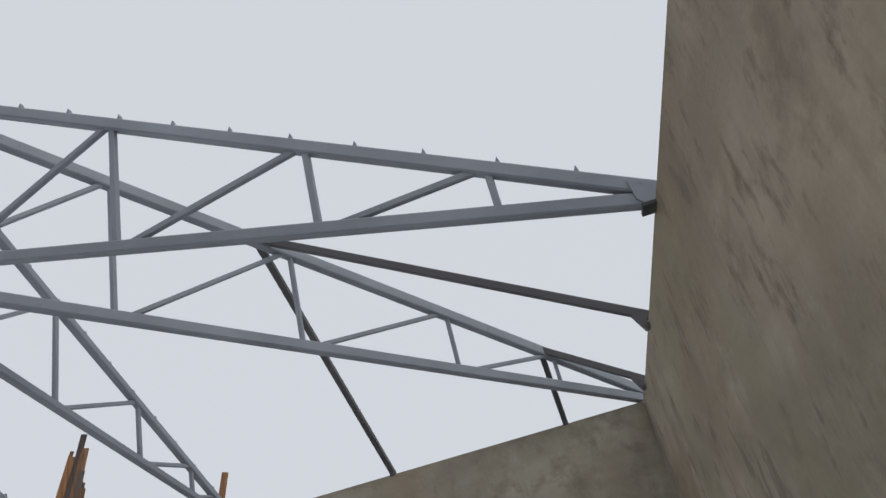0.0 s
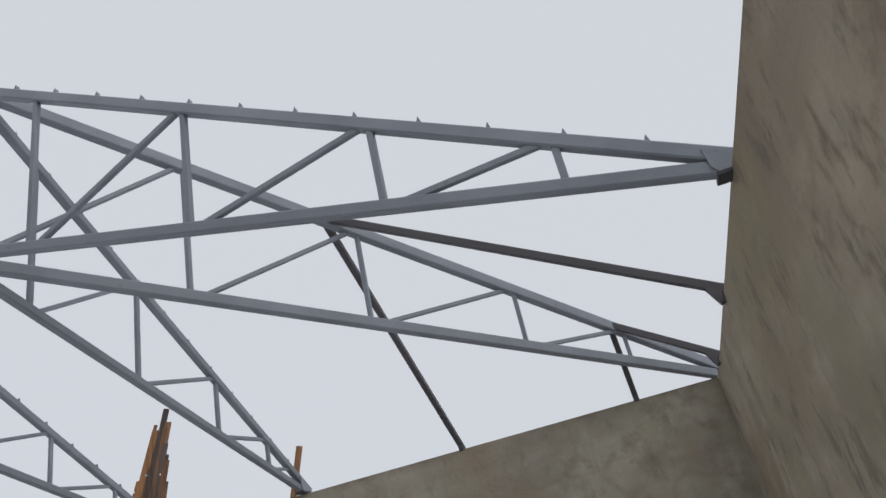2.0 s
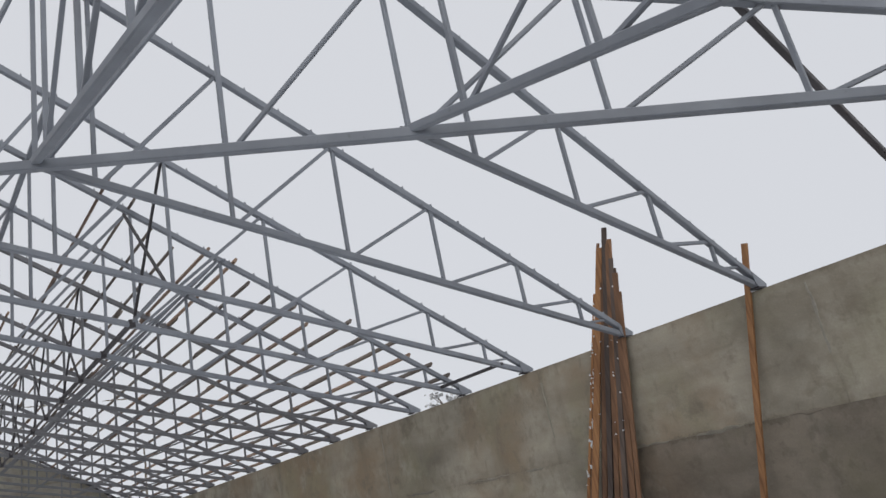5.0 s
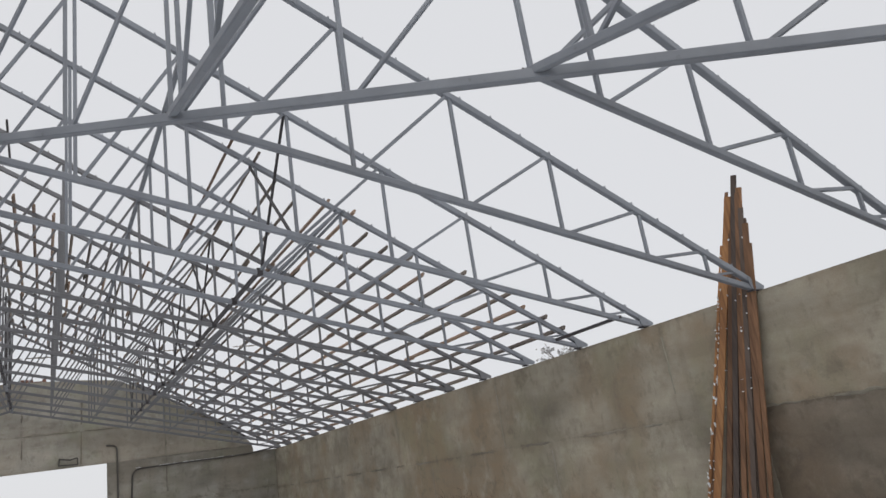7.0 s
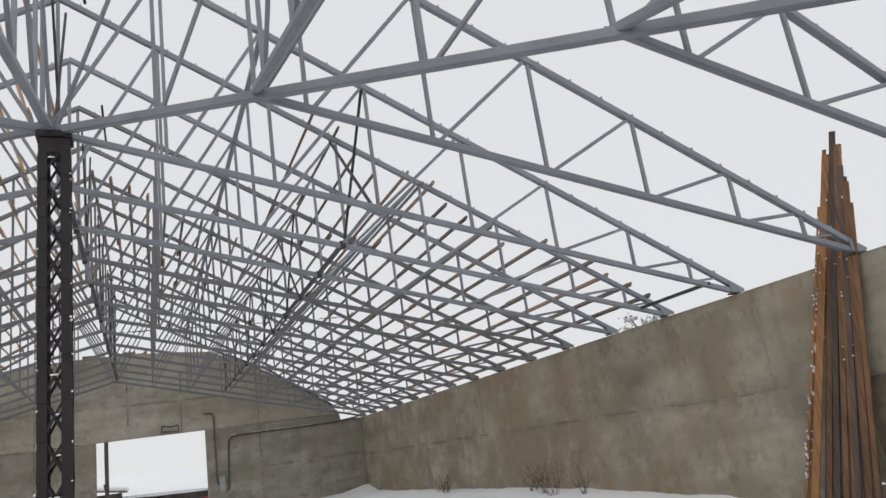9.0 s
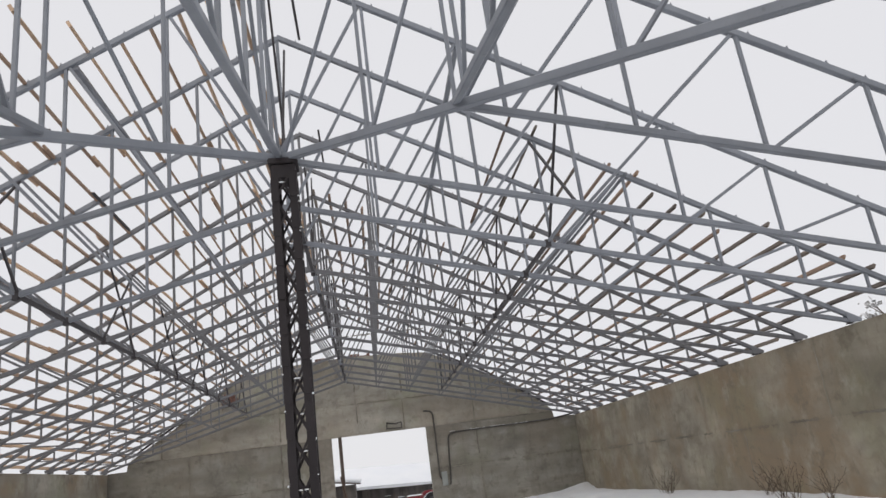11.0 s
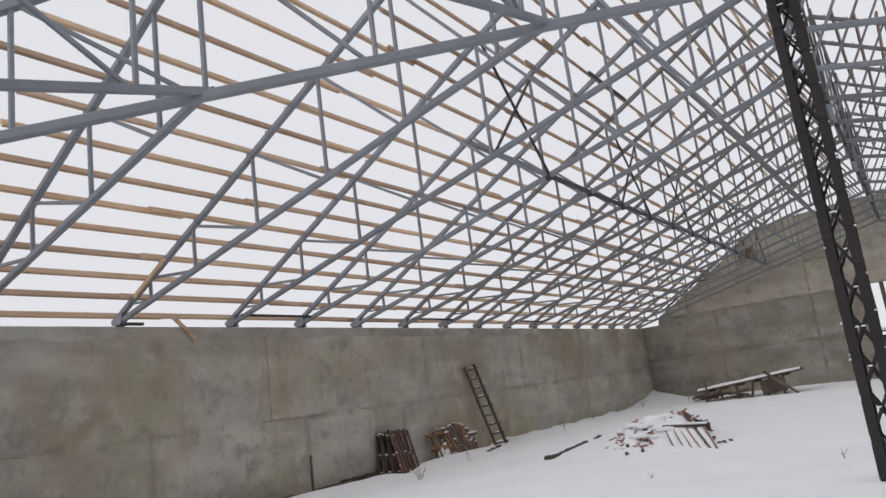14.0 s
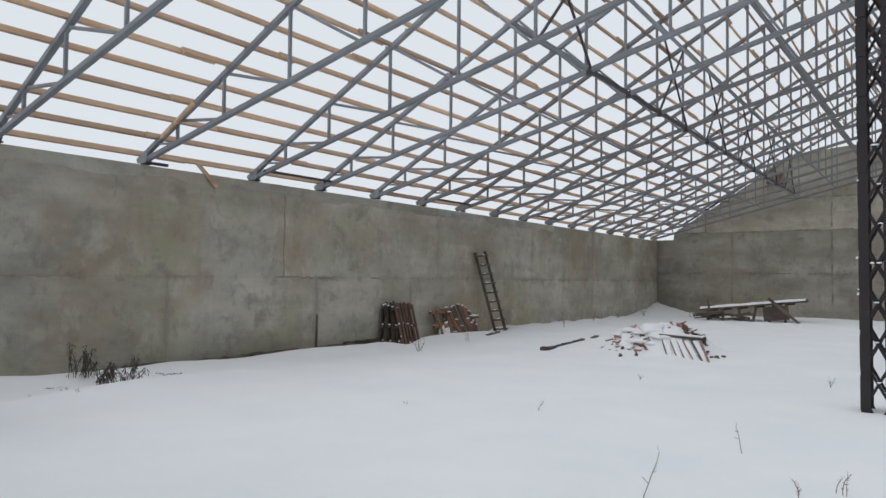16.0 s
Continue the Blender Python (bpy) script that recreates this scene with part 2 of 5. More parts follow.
def bar_data(p, q, wide, high, cut=0.0, up=(0, 0, 1), off=0):
    """Vertices and faces of a straight bar with a box section; wide lies across, high along up."""
    p, q = Vector(p), Vector(q)
    d = (q - p).normalized()
    up = Vector(up)
    if abs(d.dot(up)) > 0.98:
        up = Vector((0, 1, 0)) if abs(d.y) < 0.9 else Vector((1, 0, 0))
    s = d.cross(up).normalized()
    u = s.cross(d).normalized()
    prof = section(wide, high, cut) if cut else [(-wide / 2, -high / 2), (wide / 2, -high / 2), (wide / 2, high / 2), (-wide / 2, high / 2)]
    n = len(prof)
    vs = [tuple(c + s * a + u * b) for c in (p, q) for a, b in prof]
    fs = [tuple(off + i for i in range(n))[::-1], tuple(off + n + i for i in range(n))]
    fs += [(off + i, off + (i + 1) % n, off + n + (i + 1) % n, off + n + i) for i in range(n)]
    return vs, fs


def bar(name, p, q, wide, high, material, parent=None, cut=0.0, up=(0, 0, 1), label=""):
    vs, fs = bar_data(p, q, wide, high, cut, up)
    return link(name, raw(name, vs, fs, material), parent, label)


def many(name, bars, material, parent=None, label=""):
    vs, fs = [], []
    for b in bars:
        v, f = bar_data(*b, off=len(vs)) if len(b) < 6 else bar_data(*b[:4], cut=b[4], up=b[5], off=len(vs))
        vs += v
        fs += f
    return link(name, raw(name, vs, fs, material), parent, label)


def box_data(lo, hi, off=0):
    x0, y0, z0 = lo
    x1, y1, z1 = hi
    vs = [(x0, y0, z0), (x1, y0, z0), (x1, y1, z0), (x0, y1, z0), (x0, y0, z1), (x1, y0, z1), (x1, y1, z1), (x0, y1, z1)]
    fs = [(0, 3, 2, 1), (4, 5, 6, 7), (0, 1, 5, 4), (1, 2, 6, 5), (2, 3, 7, 6), (3, 0, 4, 7)]
    return vs, [tuple(off + i for i in f) for f in fs]


def prism(name, outline, thick, to3, material, parent=None, cut=0.012):
    """A flat piece: outline in (a, b), front face with a small chamfer; to3 maps (a, b, depth) to the world."""
    ca = sum(a for a, b in outline) / len(outline)
    cb = sum(b for a, b in outline) / len(outline)
    inner = []
    for a, b in outline:
        da, db = ca - a, cb - b
        inner.append((a + math.copysign(min(cut, abs(da)), da), b + math.copysign(min(cut, abs(db)), db)))
    n = len(outline)
    vs = [to3(a, b, 0) for a, b in inner] + [to3(a, b, cut) for a, b in outline] + [to3(a, b, thick) for a, b in outline]
    fs = [tuple(range(n)), tuple(range(3 * n - 1, 2 * n - 1, -1))]
    for k in (0, n):
        fs += [(k + i, k + n + i, k + n + (i + 1) % n, k + (i + 1) % n) for i in range(n)]
    me = raw(name, vs, fs, material)
    bm = bmesh.new()
    bm.from_mesh(me)
    bmesh.ops.recalc_face_normals(bm, faces=bm.faces)
    bm.to_mesh(me)
    bm.free()
    return link(name, me, parent)


# ---------------------------------------------------------------- plan, in metres
EAST, WEST = 11.32, -11.47      # inner faces of the long walls
FAR = 37.99                     # inner face of the far end wall; the near one is y = 0
WALL = 3.70                     # wall tops over the snow
APEX_Y, BAY, BAYS = 11.422, 2.031, 13
LOW_APEX = 6.652                 # underside node over the column
HIP_YS = ((6.08, 6.236), (9.032, 8.821))   # where the jack trusses meet the hips, and their feet on the long walls
RIDGE_X = -0.10                 # the ridge lies midway between the long walls
RISE = 0.548                    # slope of the top chords
TOP0 = 3.866
WEST_DIP = 0.03                 # the west wall's top lies a little lower
NODES = (0.94, 2.138, 3.663, 5.2, 6.775, 8.35, 9.85)            # east halves: plan distance of the uprights from the wall
NODES_WEST = (0.94, 2.175, 3.73, 5.27, 6.78, 8.35, 9.85)
NODES_END = (0.925, 2.145, 3.70, 5.245, 6.776, 8.35, 9.85)


def lerp(a, b, t):
    return a + (b - a) * t


def smooth(a, b, v):
    t = min(1, max(0, (v - a) / (b - a)))
    return t * t * (3 - 2 * t)


def ground_z(x, y):
    """Snow surface: nearly flat inside, lower by the west and far walls, drifts in the corners."""
    z = -0.07 * smooth(-5, -11, x) * smooth(3, 9, y) - 0.10 * smooth(20, 35, y) + 0.20 * smooth(3, 10.5, x) * smooth(11, 19, y)
    z += 0.03 * noise.noise(Vector((x * 0.35, y * 0.35, 0))) + 0.012 * noise.noise(Vector((x * 1.3, y * 1.3, 4)))
    if WEST - 0.1 < x < EAST + 0.1 and -0.2 < y < FAR + 0.2:
        dw, de, df, dn = x - WEST, EAST - x, FAR - y, y
        wav = 0.5 + 0.5 * noise.noise(Vector((x * 0.2, y * 0.42, 9)))
        z += (0.05 + 0.13 * wav) * math.exp(-((dw - 0.9) / 0.5) ** 2) - (0.12 + 0.10 * wav) * math.exp(-(dw / 0.25) ** 2) * smooth(5, 8, y) * (1 - smooth(19, 22, y))
        z += (0.10 + 0.08 * noise.noise(Vector((y * 0.8, 3, x * 0.5)))) * math.exp(-dw / 0.8) * smooth(20, 23, y)
        z -= 0.15 * math.exp(-((dw - 0.85) / 0.6) ** 2) * (math.exp(-((y - 15.8) / 0.6) ** 2) + 0.5 * math.exp(-((y - 20.9) / 0.7) ** 2))
        z += 0.10 * wav * math.exp(-((de - 0.7) / 0.6) ** 2)
        z += 0.60 * math.exp(-dw / 1.1 - df / 2.0) + 0.22 * math.exp(-((de / 0.9) ** 2 + (df / 1.2) ** 2))
        z += 0.14 * wav * math.exp(-((df - 0.5) / 0.6) ** 2)
        z += 0.58 * math.exp(-((abs(x + 4.3) / 0.85) ** 2.4 + (abs(y - 17.3) / 0.9) ** 2.4)) + 0.30 * math.exp(-(((x + 5.2) / 0.42) ** 2 + ((y - 16.8) / 0.7) ** 2))
        z += 0.07 * noise.noise(Vector((x * 3.1, y * 3.1, 6))) * math.exp(-(((x + 4.4) / 1.2) ** 4 + ((y - 16.9) / 1.1) ** 4))
        z += 0.10 * math.exp(-((dn - 0.3) / 0.6) ** 2)
        z += 0.12 * math.exp(-((x + 8.9 + 0.25 * math.sin(y * 0.9)) / 0.42) ** 2) * smooth(4.2, 6.0, y) * (1 - smooth(8.6, 10.5, y))
        z -= 0.05 * math.exp(-((x + 9.9) / 0.4) ** 2) * smooth(5.5, 6.5, y) * (1 - smooth(8.0, 9.0, y))
        z += 0.045 * noise.noise(Vector((x * 2.6, y * 2.2, 11))) * (math.exp(-dw / 0.7) + math.exp(-de / 0.7) + math.exp(-df / 0.8))
        z += 0.14 * math.exp(-(((x + 10.3) / 0.7) ** 2 + ((y - 5.2) / 0.7) ** 2))
        z += 0.05 * math.exp(-((x ** 2 + (y - APEX_Y) ** 2) / 0.2))
    else:
        z += 0.25 * noise.noise(Vector((x * 0.06, y * 0.06, 2)))
    return z


# ---------------------------------------------------------------- ground
def axis(lo, hi, step, far):
    inner = [lo + i * step for i in range(int(round((hi - lo) / step)) + 1)]
    out = [(hi + g) for g in (0.6, 1.5, 3, 5, 8, 12, 18, 27, 40, 60, 100, 180, 400, far)]
    low = [(lo - g) for g in (0.6, 1.5, 3, 5, 8, 12, 18, 27, 40, 60, 100, 180, 400, far)][::-1]
    return low + inner + out


def build_ground():
    xs, ys = axis(-11.6, 11.4, 0.125, 1500), axis(-0.2, 38.2, 0.128, 1500)
    vs = [(x, y, ground_z(x, y)) for y in ys for x in xs]
    n = len(xs)
    fs = [(j * n + i, j * n + i + 1, (j + 1) * n + i + 1, (j + 1) * n + i) for j in range(len(ys) - 1) for i in range(n - 1)]
    ob = link("ground", raw("ground", vs, fs, M_SNOW, True))
    tagged(ob, "deep untrodden snow covering the whole ground", "snow", kind="structure")


build_ground()


# ---------------------------------------------------------------- walls
def wall_run(name, label, cols, rows, to3, profile=None, holes=(), mat=M_WALL, seed=1, dark_panels=None, broad=1.0):
    """Precast panels in courses over a recessed mortar body. profile(a): height of the wall's top."""
    rnd = random.Random(seed)
    root = thing(name, label, "wall", kind="structure")
    gap = 0.001
    for j in range(len(rows) - 1):
        line = cols[j % len(cols)]
        for i in range(len(line) - 1):
            a0, a1, b0, b1 = line[i] + gap, line[i + 1] - gap, rows[j] + gap, rows[j + 1] - gap
            if any(h[0] <= (a0 + a1) / 2 <= h[1] and h[2] <= (b0 + b1) / 2 <= h[3] for h in holes):
                continue
            if profile:
                cuts = sorted({a0, a1, *[a0 + (a1 - a0) * k / 6 for k in range(1, 6)], *[c for c, _ in profile if a0 < c < a1]})
                top = [(c, min(b1, height(profile, c))) for c in cuts]
                top = [(c, b) for c, b in top if b > b0 + 0.02]
                if len(top) < 2:
                    continue
                outline = [(top[0][0], b0), (top[-1][0], b0)] + top[::-1]
            else:
                outline = [(a0, b0), (a1, b0), (a1, b1), (a0, b1)]
            d = rnd.uniform(-0.003, 0.003)
            prism("panel", outline, 0.10, lambda a, b, t, d=d: to3(a, b, t + d), dark_panels[1] if dark_panels and dark_panels[0](a0, b0) else mat, root, 0.002)
            if not any(abs(a1 - e) < 0.1 and b0 < h[3] for h in holes for e in h[:2]):
                upright_smear(root, a1, b0, b1, to3, rnd, broad)
            if b1 < WALL - 0.1 or profile:
                mortar_smear(root, a0, a1, b1, to3, rnd, mat, holes)
    return root


def upright_smear(root, a, b0, b1, to3, rnd, broad=1.0):
    """A ragged fillet of mortar in part of an upright joint."""
    z0 = max(b0, 0.0) + rnd.uniform(0, 0.7)
    z1 = min(b1, WALL if broad == 1 else 7.0) - rnd.uniform(0, 0.5)
    n = int((z1 - z0) / 0.1)
    if n < 3:
        return
    vs, fs = [], []
    for i in range(n + 1):
        u = lerp(z0, z1, i / n)
        w, mid = rnd.uniform(0.012, 0.03) * broad, a + rnd.uniform(-0.012, 0.012) + 0.02 * noise.noise(Vector((u * 1.6, a, 1)))
        d = -rnd.uniform(0.002, 0.006)
        vs += [to3(mid - w, u, 0.004), to3(mid - w * 0.4, u, d), to3(mid + w * 0.5, u, d * 0.7), to3(mid + w, u, 0.004)]
    for i in range(n):
        fs += [(4 * i + k, 4 * i + k + 1, 4 * i + k + 5, 4 * i + k + 4) for k in range(3)]
    link("mortar_fillet", raw("mortar_fillet", vs, fs, M_FILLET if broad == 1 else M_JOINT), root)


def mortar_smear(root, a0, a1, b, to3, rnd, mat, holes):
    """Uneven ridges of mortar pressed out of a bed joint."""
    a = a0
    while a < a1 - 0.5:
        run = rnd.uniform(0.4, 1.8)
        z = min(a + run, a1)
        if any(h[0] - 0.1 < z and a < h[1] + 0.1 and b < h[3] + 0.1 for h in holes):
            a = z + 0.3
            continue
        n = max(3, int((z - a) / 0.09))
        vs, fs = [], []
        for i in range(n + 1):
            u = lerp(a, z, i / n)
            fade = min(1, 6 * i / n, 6 * (n - i) / n)
            mid = b + rnd.uniform(-0.014, 0.014) + 0.02 * noise.noise(Vector((u * 1.4, b, 2)))
            h = rnd.uniform(0.012, 0.04) * fade + 0.001
            d = -rnd.uniform(0.006, 0.02) * fade
            vs += [to3(u, mid - h, 0.004), to3(u, mid - h * 0.3, d), to3(u, mid + h * 0.5, d * 0.8), to3(u, mid + h, 0.004)]
        for i in range(n):
            fs += [(4 * i + k, 4 * i + k + 1, 4 * i + k + 5, 4 * i + k + 4) for k in range(3)]
        link("mortar_ridge", raw("mortar_ridge", vs, fs, M_FILLET if mat is M_WALL_GREY else M_JOINT), root)
        a = z + rnd.uniform(0.1, 2.2)


def height(profile, c):
    for (c0, h0), (c1, h1) in zip(profile, profile[1:]):
        if c0 <= c <= c1:
            return lerp(h0, h1, (c - c0) / (c1 - c0)) if c1 > c0 else h1
    return profile[-1][1]


def body(name, label, lo, hi, material=None):
    vs, fs = box_data(lo, hi)
    ob = link(name, raw(name, vs, fs, material or M_JOINT))
    return ob


root = wall_run("wall_east", "tall grey-brown stained concrete panel wall", [[0.0, 9.35, 15.1, 21.2, 29.0, FAR], [0.0, 5.55, 11.05, 17.05, 23.3, 29.1, FAR]], [-0.9, 1.88, WALL], lambda a, b, t: (EAST + t, a, b), seed=3, dark_panels=(lambda a, b: a < 9 and b < 1, M_WALL_LOW))
body("backing", "", (EAST + 0.035, -0.25, -1), (EAST + 0.3, FAR + 0.3, WALL - 0.01)).parent = root
root = wall_run("wall_west", "tall grey stained concrete panel wall", [[0.0, 5.56, 9.35, 13.36, 17.0, 22.5, 29.6, FAR], [0.0, 6.15, 12.3, 18.3, 24.2, 29.7, FAR]], [-0.9, 1.6, WALL - WEST_DIP], lambda a, b, t: (WEST - t, a, b), mat=M_WALL_GREY, seed=4, dark_panels=(lambda a, b: a < 1, M_WALL_DAMP))
body("backing", "", (WEST - 0.3, -0.25, -1), (WEST - 0.035, FAR + 0.3, WALL - WEST_DIP - 0.01)).parent = root


def levelling_strip(wall):
    """A smoother band of levelling concrete along the top of the west wall, its lower edge ragged."""
    n, vs, fs = 150, [], []
    for i in range(n + 1):
        y = lerp(0.0, 26.0, i / n)
        low = WALL - WEST_DIP - 0.22 + 0.10 * noise.noise(Vector((y * 0.7, 4, 1))) + 0.05 * noise.noise(Vector((y * 3.1, 2, 5)))
        top = WALL - WEST_DIP + 0.003 + 0.006 * noise.noise(Vector((y * 1.7, 8, 3)))
        vs += [(WEST + 0.001, y, low), (WEST + 0.007, y, low + 0.03), (WEST + 0.008, y, top), (WEST - 0.12, y, top)]
    for i in range(n):
        fs += [(4 * i + k, 4 * i + k + 4, 4 * i + k + 5, 4 * i + k + 1) for k in range(3)]
    link("levelling_strip", raw("levelling_strip", vs, fs, M_STRIP), wall)


levelling_strip(root)
root = wall_run("wall_south", "streaked brownish concrete end wall", [[WEST, -6.0, EAST]], [-0.9, WALL], lambda a, b, t: (a, -t, b), mat=M_WALL_BROWN, seed=5)
body("backing", "", (WEST - 0.03, -0.3, -1), (EAST + 0.03, -0.035, WALL - 0.01)).parent = root

DOOR = (-0.98, 3.70, -1.0, 4.07)
GABLE = [(WEST, WALL), (-10.6, WALL), (-10.55, 4.08), (-10.2, 4.3), (-8.0, 5.66), (-5.0, 7.52), (-4.2, 7.68), (-2.0, 7.86), (0.2, 7.92), (2.6, 7.86), (4.1, 7.74), (4.8, 7.45),
         (6.9, 6.45), (9.0, 5.14), (9.83, 4.48), (10.2, 4.1), (10.25, 3.72), (EAST, 3.72)]
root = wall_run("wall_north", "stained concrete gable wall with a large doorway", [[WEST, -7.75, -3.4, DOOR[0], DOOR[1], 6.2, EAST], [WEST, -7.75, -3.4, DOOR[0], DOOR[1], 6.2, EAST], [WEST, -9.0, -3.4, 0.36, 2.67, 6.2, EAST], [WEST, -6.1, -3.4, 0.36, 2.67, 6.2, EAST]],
                [-0.9, 2.0, 4.03, 5.55, 9.0], lambda a, b, t: (a, FAR + t, b), GABLE, [DOOR], M_WALL_GABLE, seed=6, dark_panels=(lambda a, b: b < 3, M_WALL_DARK), broad=2.2)


def gable_body(parent):
    """Mortar body behind the gable's panels, with the doorway through it."""
    y0, y1 = FAR + 0.035, FAR + 0.32
    pts = [(a, h - 0.01) for a, h in GABLE]
    outline = [(DOOR[0], -1), (DOOR[0], DOOR[3]), (DOOR[1], DOOR[3]), (DOOR[1], -1), (EAST, -1)] + pts[::-1] + [(WEST, -1)]
    bm = bmesh.new()
    front = [bm.verts.new((a, y0, b)) for a, b in outline]
    f = bm.faces.new(front)
    ret = bmesh.ops.extrude_face_region(bm, geom=[f])
    bmesh.ops.translate(bm, vec=(0, y1 - y0, 0), verts=[v for v in ret["geom"] if isinstance(v, bmesh.types.BMVert)])
    bmesh.ops.triangulate(bm, faces=bm.faces[:])
    bmesh.ops.recalc_face_normals(bm, faces=bm.faces)
    part("backing", bm, M_JOINT, parent)


gable_body(root)


# ---------------------------------------------------------------- roof steel
def half_truss(root, base, way, span, low_end, unit=1.0, clips=True, inner_post=True, chord=0.094, nodes=NODES, foot=True, lift=0.0, stub=0.0, sit=0.06, short=True, reach=1.0, bed=0.0, paint=None):
    """Half a scissor truss from a wall towards the ridge. way: plan vector per metre of d; unit: height per d (1 for the plain ones)."""
    paint = paint or M_STEEL
    base, way = Vector(base), Vector(way)
    low = (low_end + 0.01 - WALL - sit) / span

    def at(d, z):
        v = base + way * d
        return (v.x, v.y, z)

    lo = lambda d: WALL + sit + low * d
    hi = lambda d: TOP0 + lift + RISE * d * unit
    bar("top_chord", at(-0.2, hi(-0.2)), at(span, hi(span)), chord, chord + 0.006, paint, root, 0.012)
    bar("bottom_chord", at(0.02, lo(0.02)), at(span + stub, lo(span + stub)), chord - 0.004, chord, paint, root, 0.012)
    if stub:
        bar("end_cap", at(span + stub, lo(span + stub)), at(span + stub + 0.012, lo(span + stub)), chord + 0.012, chord + 0.014, M_DARK, root)
    used = [d for d in nodes if d < span - 0.45]
    for d in used:
        bar("vertical", at(d, lo(d)), at(d, hi(d)), 0.052, 0.052, paint, root, 0.006)
    if inner_post:
        bar("vertical", at(span, lo(span)), at(span, hi(span)), 0.06, 0.06, paint, root, 0.006)
    stops = used + [span]
    for a, b in zip(stops, stops[1:]):
        if b - a < 1.15 and b == span:
            continue
        bar("diagonal", at(b - 0.06, lo(b - 0.06)), at(a + 0.03, hi(a + 0.03)), 0.048, 0.05, paint, root, 0.006)
    if short:
        bar("diagonal", at(used[0] - 0.08, lo(used[0])), at(0.32, hi(0.32)), 0.04, 0.04, paint, root, 0.006)
    if foot:
        side = Vector((-way.y, way.x, 0)).normalized()
        for k in (-0.053, 0.053):
            o = side * k
            base_z = WALL + 0.006 + (sit - 0.035) - bed
            pts = [(-0.10, base_z), (0.07 * reach, base_z), (0.12 * reach, base_z + 0.05), (0.14 * reach, hi(0.14 * reach) + 0.01), (-0.10, hi(-0.1) + 0.01)]
            n = len(pts)
            vs = [tuple(Vector(at(d, z)) + o + side * e) for e in (-0.005, 0.005) for d, z in pts]
            fs = [tuple(range(n)), tuple(range(2 * n - 1, n - 1, -1))] + [(i, i + n, (i + 1) % n + n, (i + 1) % n) for i in range(n)]
            link("foot_plate", raw("foot_plate", vs, fs, paint), root)
        bar("bearing_plate", at(-0.12, base_z - 0.012), at(0.105 * reach, base_z - 0.012), 0.15, 0.024, M_DARK, root)
    if clips:
        side = Vector((-way.y, way.x, 0)).normalized()
        n = int((span - 0.15) / 0.465)
        for i in range(n + 1):
            d = 0.36 + i * 0.465
            if d < span - 0.1:
                clip(root, at, d, hi(d) + 0.048, side, paint)


def clip(root, at, d, z, side, paint):
    """A small triangular angle that holds a purlin."""
    b, f = Vector(at(d, z)), Vector(at(d + 0.036, z + 0.036 * RISE))
    along = f - b
    up = Vector((0, 0, 0.066))
    vs, fs = [], []
    for e in (-0.022, 0.022):
        vs += [tuple(b + side * e - along * 0.2), tuple(f + side * e), tuple(b + up + side * e + along * 0.35)]
    fs = [(0, 1, 2), (5, 4, 3), (0, 3, 4, 1), (1, 4, 5, 2), (2, 5, 3, 0)]
    link("clip", raw("clip", vs, fs, paint), root)


def full_truss(y, paint=None):
    root = thing("roof_truss", "grey painted steel scissor roof truss spanning both long walls", "roof truss", "roof trusses across the hall")
    half_truss(root, (EAST, 0, 0), (-1, 0, 0), EAST - RIDGE_X, LOW_APEX, unit=1.006, paint=paint)
    half_truss(root, (WEST, 0, 0), (1, 0, 0), RIDGE_X - WEST, LOW_APEX, unit=1.006, inner_post=False, paint=paint, nodes=NODES_WEST, bed=WEST_DIP)
    root.location = (0, y, 0)
    return root


first = full_truss(APEX_Y)
for k in range(1, 3):
    copy_thing(first, Matrix.Translation((0, APEX_Y + k * BAY, 0)))
# from the fourth truss on, the darker grey
far_truss = full_truss(APEX_Y + 3 * BAY, M_STEEL_FAR)
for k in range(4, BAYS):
    copy_thing(far_truss, Matrix.Translation((0, APEX_Y + k * BAY, 0)))
copy_thing(far_truss, Matrix.Translation((0, FAR - 0.35, 0)))


def hip_x(y, side):
    return (EAST if side > 0 else WEST) * (1 - y / APEX_Y)


